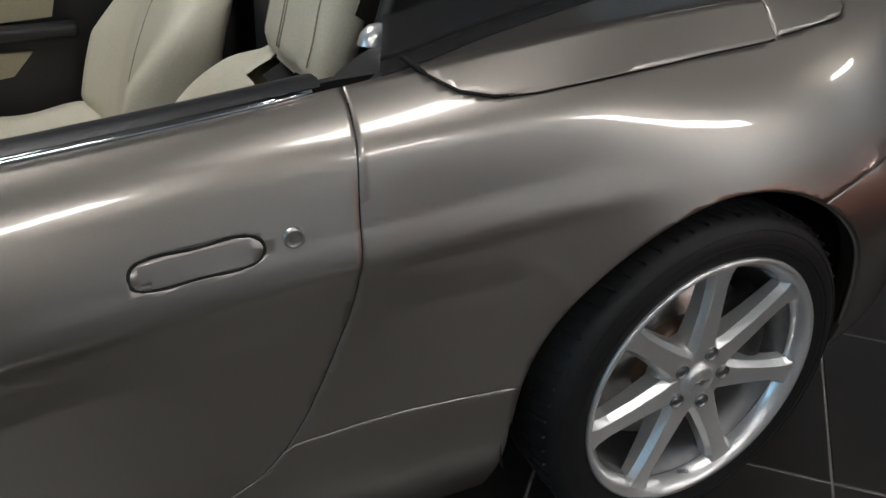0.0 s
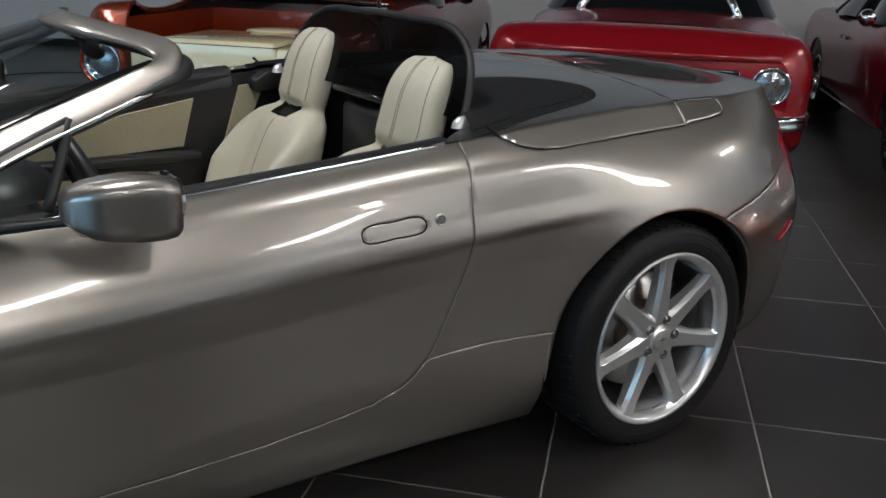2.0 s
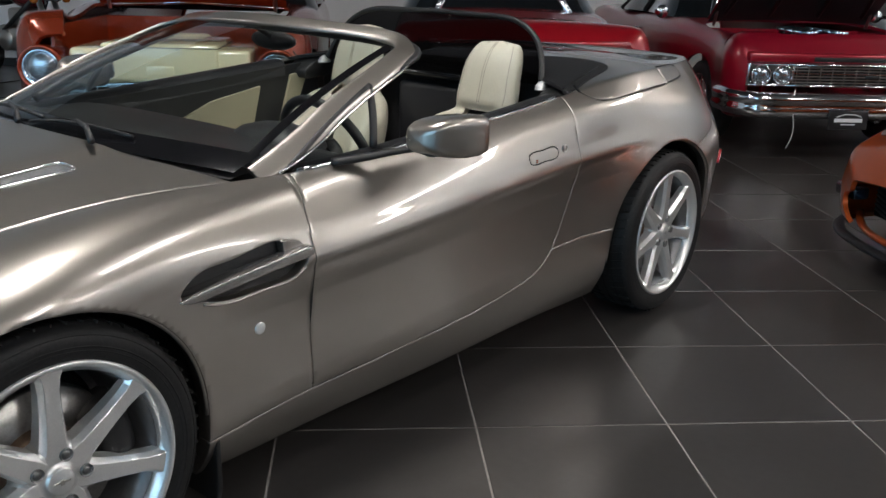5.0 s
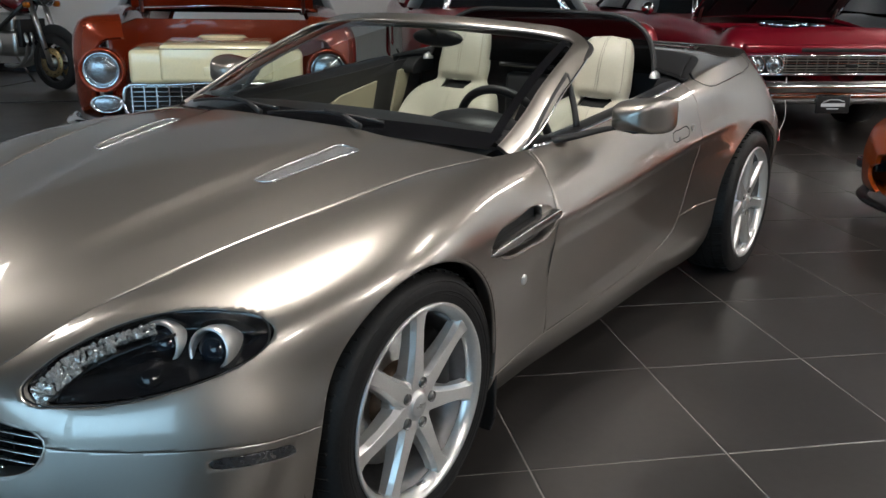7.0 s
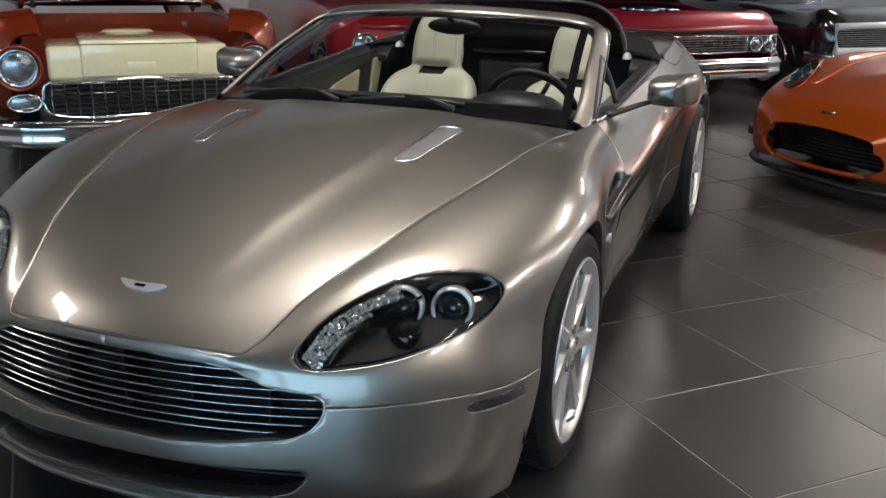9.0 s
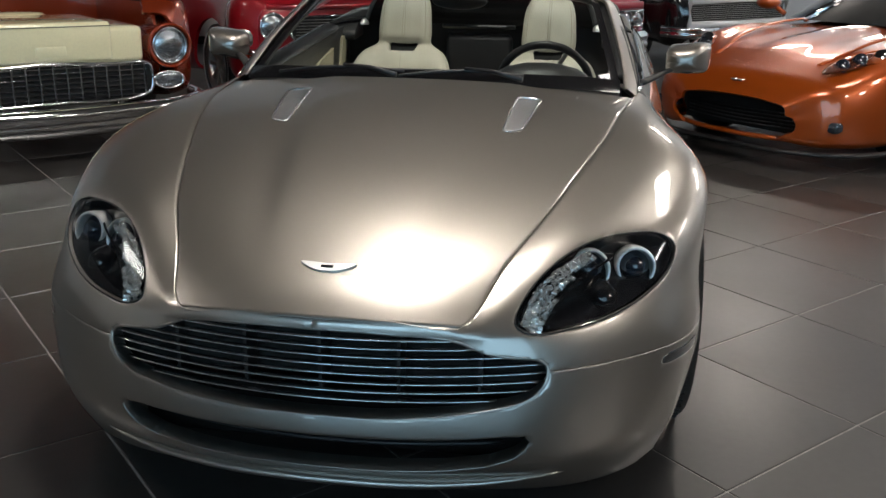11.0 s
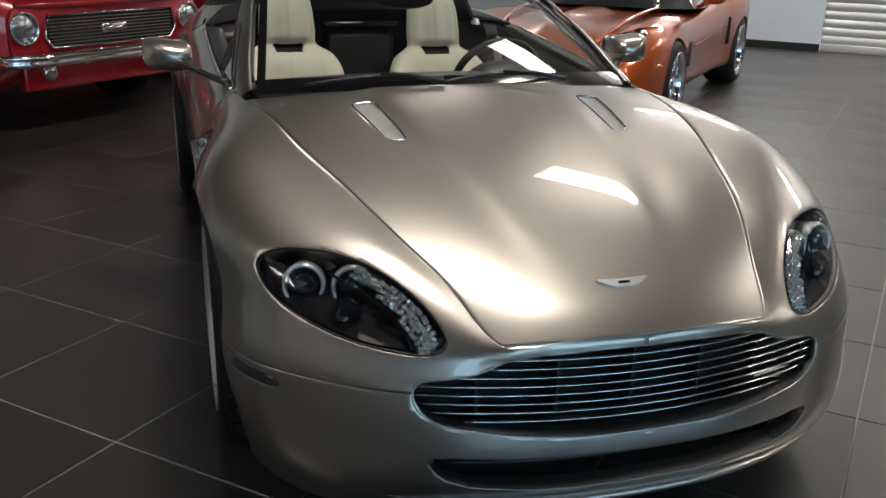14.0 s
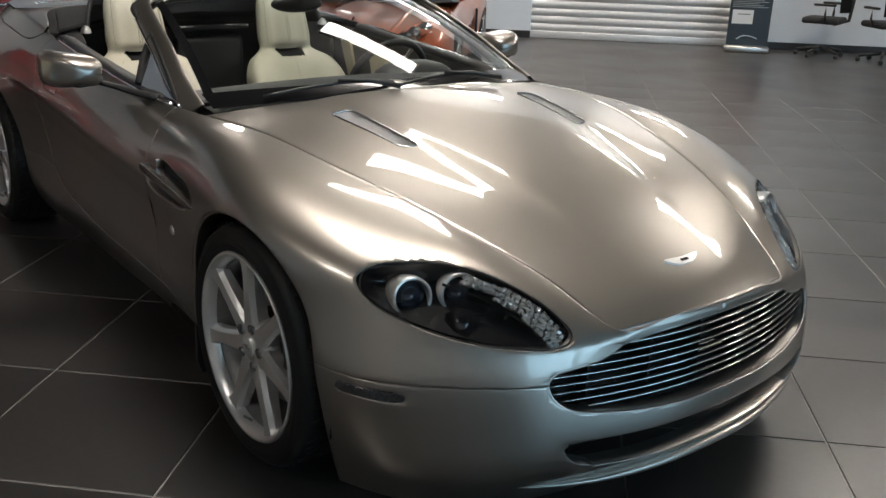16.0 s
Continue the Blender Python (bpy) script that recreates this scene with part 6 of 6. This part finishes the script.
# ---------- motorcycle by the back wall ----------
def motorcycle():
    m = pose(-2.95, -7.0, 0, 0, 0, 100)
    c = empty("motorcycle", m, "black naked motorcycle with an upside-down fork", "motorcycle")

    def wheel_of(x, r, w):
        wh = part("wheel", lathe([(r * .72, -w / 2), (r * .92, -w * .5), (r, 0), (r * .92, w * .5), (r * .72, w / 2)], 44, "y", Matrix.Translation((x, 0, r))), RUBBER, c)
        part("rim", lathe([(r * .66, -w * .35), (r * .73, -w * .48), (r * .73, w * .48), (r * .66, w * .35)], 44, "y", Matrix.Translation((x, 0, r))), BLACK, wh)
        for s in (1, -1):
            disc = part("brake_disc", lathe([(r * .30, s * w * .62), (r * .52, s * w * .62), (r * .52, s * w * .55), (r * .30, s * w * .55)], 40, "y", Matrix.Translation((x, 0, r))), BRASS, wh, "bronze-coloured perforated brake disc")
            for k in range(14):
                a = 2 * math.pi * k / 14
                part("disc_hole", lathe([(0, s * w * .64), (r * .025, s * w * .64), (r * .025, s * w * .6)], 8, "y", Matrix.Translation((x + r * .42 * math.cos(a), 0, r + r * .42 * math.sin(a)))), VOID, disc)
        for k in range(6):
            a = math.pi * k / 3
            d = Vector((math.cos(a), 0, math.sin(a)))
            o = Vector((x, 0, r))
            part("spoke", tube([o + d * .05, o + d * r * .68], .016, 6), BLACK, wh)
        part("hub", lathe([(0, -.07), (.05, -.07), (.055, 0), (.05, .07), (0, .07)], 20, "y", Matrix.Translation((x, 0, r))), STEEL, wh)
        return wh
    wheel_of(0, .30, .12)
    wheel_of(-1.42, .31, .18)
    for s in (1, -1):
        part("fork_leg", tube([(0, s * .095, .30), (-.12, s * .095, .66), (-.26, s * .095, 1.06)], [.026, .03, .030], 12), STEEL, c)
        part("caliper", box(-.12, -.02, s * .10 - .02, s * .10 + .03, .34, .46, .015), BLACK, c)
        part("handlebar", tube(curve([(-.26, s * .04, 1.10), (-.28, s * .2, 1.14), (-.38, s * .38, 1.10)], 10), .014, 8), BLACK, c)
        part("grip", tube([(-.355, s * .33, 1.11), (-.40, s * .43, 1.09)], .019, 10), RUBBER, c)
        part("mirror", lathe([(0, .01), (.05, .008), (.06, 0), (.045, -.02), (0, -.03)], 20, "x", Matrix.Translation((-.28, s * .40, 1.32))), BLACK, c)
        part("mirror_stem", tube([(-.30, s * .26, 1.13), (-.28, s * .40, 1.32)], .006, 6), BLACK, c)
        part("turn_signal", lathe([(0, .03), (.03, .02), (.035, -.03), (0, -.05)], 14, "x", Matrix.Translation((-.13, s * .20, .90))), AMBER, c)
    part("front_fender", tube([(.32 * math.cos(a), 0, .30 + .33 * math.sin(a)) for a in np.linspace(.3, 2.4, 14)], .07, 10, flat=.25, up=(0, 1, 0)), BLACK, c)
    lamp = round_lamp(c, -.06, 0, .98, .09)
    part("lamp_shell", lathe([(.10, 0), (.095, -.08), (.05, -.14), (0, -.15)], 28, "x", Matrix.Translation((-.06, 0, .98))), BLACK, c)
    part("instruments", box(-.24, -.16, -.09, .09, 1.10, 1.17, .02), BLACK, c)
    bm = lathe([(0, 1), (.5, .9), (.85, .6), (1, 0), (.85, -.5), (.4, -.7), (0, -.75)], 28, "x")
    for v in bm.verts:
        v.co = (-.55 + .28 * v.co.x, .16 * v.co.y, .93 + .13 * v.co.z - .05 * v.co.x)
    part("fuel_tank", bm, DARK_RED_METAL, c, "dark red fuel tank")
    part("seat", tube(curve([(-.80, 0, .88), (-1.05, 0, .86), (-1.35, 0, .93), (-1.55, 0, .98)], 14), np.interp(np.linspace(0, 1, 14), [0, .3, 1], [.12, .15, .08]), 14, flat=.4), LEATHER, c)
    part("engine", joined(box(-.85, -.40, -.17, .17, .34, .62, .05), box(-.70, -.45, -.14, .14, .60, .80, .04), lathe([(0, .2), (.10, .19), (.12, .17), (.12, -.17), (.10, -.19), (0, -.2)], 24, "y", Matrix.Translation((-.72, 0, .46)))), STEEL, c)
    part("radiator", box(-.36, -.30, -.17, .17, .45, .74, .01), BLACK, c)
    for y in (-.12, -.04, .04, .12):
        part("header_pipe", tube(curve([(-.42, y, .66), (-.30, y, .58), (-.30, y, .38), (-.5, y * .6, .24), (-.8, y * .3 + .05, .22)], 18), .020, 8), STEEL, c)
    part("silencer", tube([(-.85, -.14, .26), (-1.1, -.2, .34), (-1.5, -.22, .52)], [.03, .055, .05], 14), BLACK, c)
    part("swingarm", tube([(-.85, .1, .42), (-1.42, .12, .31)], .03, 8), BLACK, c)
    part("frame", joined(tube([(-.22, .05, .98), (-.5, .16, .72), (-.88, .16, .46)], .025, 8), tube([(-.22, -.05, .98), (-.5, -.16, .72), (-.88, -.16, .46)], .025, 8)), BLACK, c)
    part("rear_fender", box(-1.75, -1.4, -.08, .08, .84, .89, .02), BLACK, c)
    part("side_stand", tube([(-.75, .14, .30), (-.70, .30, .012)], .012, 8), STEEL, c)


motorcycle()


def banner_stand():
    c = empty("banner_stand", pose(-4.02, 9.02, 0, 0, 0, 45), "roll-up black advertising banner with a silver base", "banner")
    part("base", box(-.29, .29, -.12, .08, 0, .09, .025), STEEL, c, "silver banner base")
    sheet = part("banner_sheet", box(-.27, .27, -.012, -.008, .09, 2.05), PLATE, c, "black printed banner sheet", smooth=False)
    part("pole", tube([(0, .02, .05), (0, .02, 2.05)], .012, 8), STEEL, c)
    part("top_bar", box(-.275, .275, -.02, .0, 2.03, 2.06, .006), STEEL, c)
    for z0, z1, a, b, mat in ((1.10, 1.75, -.27, .05, RED_PRINT), (.78, 1.05, -.27, .05, WHITE_PRINT), (.37, .55, -.23, .04, WHITE_PRINT), (1.12, 1.40, .06, .27, RED_PRINT)):
        part("print_block", box(a, b, -.016, -.0125, z0, z1), mat, sheet, smooth=False)
    for k in range(7):
        part("text_line", box(-.24, .22 - .06 * (k % 3), -.016, -.0125, .585 + .022 * k, .593 + .022 * k), GREY_PRINT, sheet, smooth=False)
    part("text_line", box(-.16, .0, -.018, -.0165, .49, .50), PLATE, sheet, smooth=False)
    part("car_outline", tube(curve([(-.14, -.018, .17), (-.08, -.018, .21), (.02, -.018, .215), (.12, -.018, .185)], 12), .005, 6), WHITE_PRINT, sheet)


banner_stand()


def office_chair(x, y, turn):
    c = empty("office_chair", pose(x, y, 0, 0, 0, turn), "black mesh office chair on a five-star base", "chair", "office chairs")
    for k in range(5):
        a = 2 * math.pi * k / 5
        leg = part("leg", tube([(.03 * math.cos(a), .03 * math.sin(a), .12), (.30 * math.cos(a), .30 * math.sin(a), .075)], [.028, .018], 8), BLACK, c)
        part("caster", lathe([(0, -.022), (.026, -.02), (.028, 0), (.026, .02), (0, .022)], 16, "y", Matrix.Translation((.30 * math.cos(a), .30 * math.sin(a), .028))), BLACK, leg)
    part("column", tube([(0, 0, .10), (0, 0, .42)], .028, 12), STEEL, c)
    part("seat", box(-.24, .24, -.25, .25, .43, .51, .035, 3), CLOTH, c)
    back = np.array([[(-.26 - .05 * math.cos(3 * u) + .06 * (z - .6), .23 * u * (1 - .15 * max(0, z - .8)), z) for u in np.linspace(-1, 1, 12)] for z in np.linspace(.58, 1.08, 14)])
    bm = grid_mesh(back)
    bmesh.ops.solidify(bm, geom=bm.faces[:], thickness=.03)
    part("backrest", bm, CLOTH, c)
    part("back_stem", tube([(-.12, 0, .42), (-.30, 0, .48), (-.32, 0, .75)], .022, 8), BLACK, c)
    for s in (1, -1):
        part("armrest", joined(tube([(-.05, s * .25, .45), (-.05, s * .29, .55), (-.05, s * .29, .66)], .016, 8), box(-.17, .10, s * .29 - .035, s * .29 + .035, .66, .69, .012)), BLACK, c)
    return c


office_chair(-3.30, 9.62, 200)
office_chair(-2.55, 9.85, 150)


def floor_cable(points):
    tagged(part("floor_cable", tube(curve(points, 40), .006, 6), BLACK, None), "thin black cable lying on the floor tiles", "cable")


floor_cable([(-3.6, -6.2, .008), (-2.6, -6.1, .008), (-1.9, -6.6, .008), (-1.2, -6.5, .008)])
floor_cable([(-3.2, -7.9, .008), (-2.2, -7.6, .008), (-1.2, -7.9, .008), (-.3, -7.4, .008)])

# ---------- floor tiles ----------
TILE, GX, GY = 0.611, 0.045, 0.985
mesh = bpy.data.meshes.new("floor_tile")
bm = box(-TILE / 2 + .003, TILE / 2 - .003, -TILE / 2 + .003, TILE / 2 - .003, -0.012, 0, 0.0015, 1)
bm.to_mesh(mesh)
bm.free()
mesh.materials.append(FLOOR_TILE)
turn = Matrix.Rotation(radians(45), 4, "Z")
step = TILE / math.sqrt(2)
places = []
for i in range(-60, 60):
    for j in range(-60, 60):
        x, y = GX + step * (i - j), GY + step * (i + j + 1)
        u, v = (x + y) / math.sqrt(2), (y - x) / math.sqrt(2)
        if U0 - .2 < u < U1 + .2 and V0 - .2 < v < V1 + .2:
            places.append((math.hypot(x - 0.6, y - 0.8), x, y))
places.sort()
for _, x, y in places[:300]:
    ob = new("floor_tile", mesh)
    ob.parent = floor
    ob.matrix_basis = Matrix.Translation((x, y, 0)) @ turn
verts, faces = [], []
h = TILE / 2 - .003
for _, x, y in places[300:]:
    k = len(verts)
    for a, b in ((-h, -h), (h, -h), (h, h), (-h, h)):
        v = turn @ Vector((a, b, 0))
        verts.append((x + v.x, y + v.y, 0))
    faces.append((k, k + 1, k + 2, k + 3))
far = bpy.data.meshes.new("floor_tiles")
far.from_pydata(verts, [], faces)
far.materials.append(FLOOR_TILE)
ob = new("floor_tiles", far)
ob.parent = floor
ob["kind"] = "stuff"
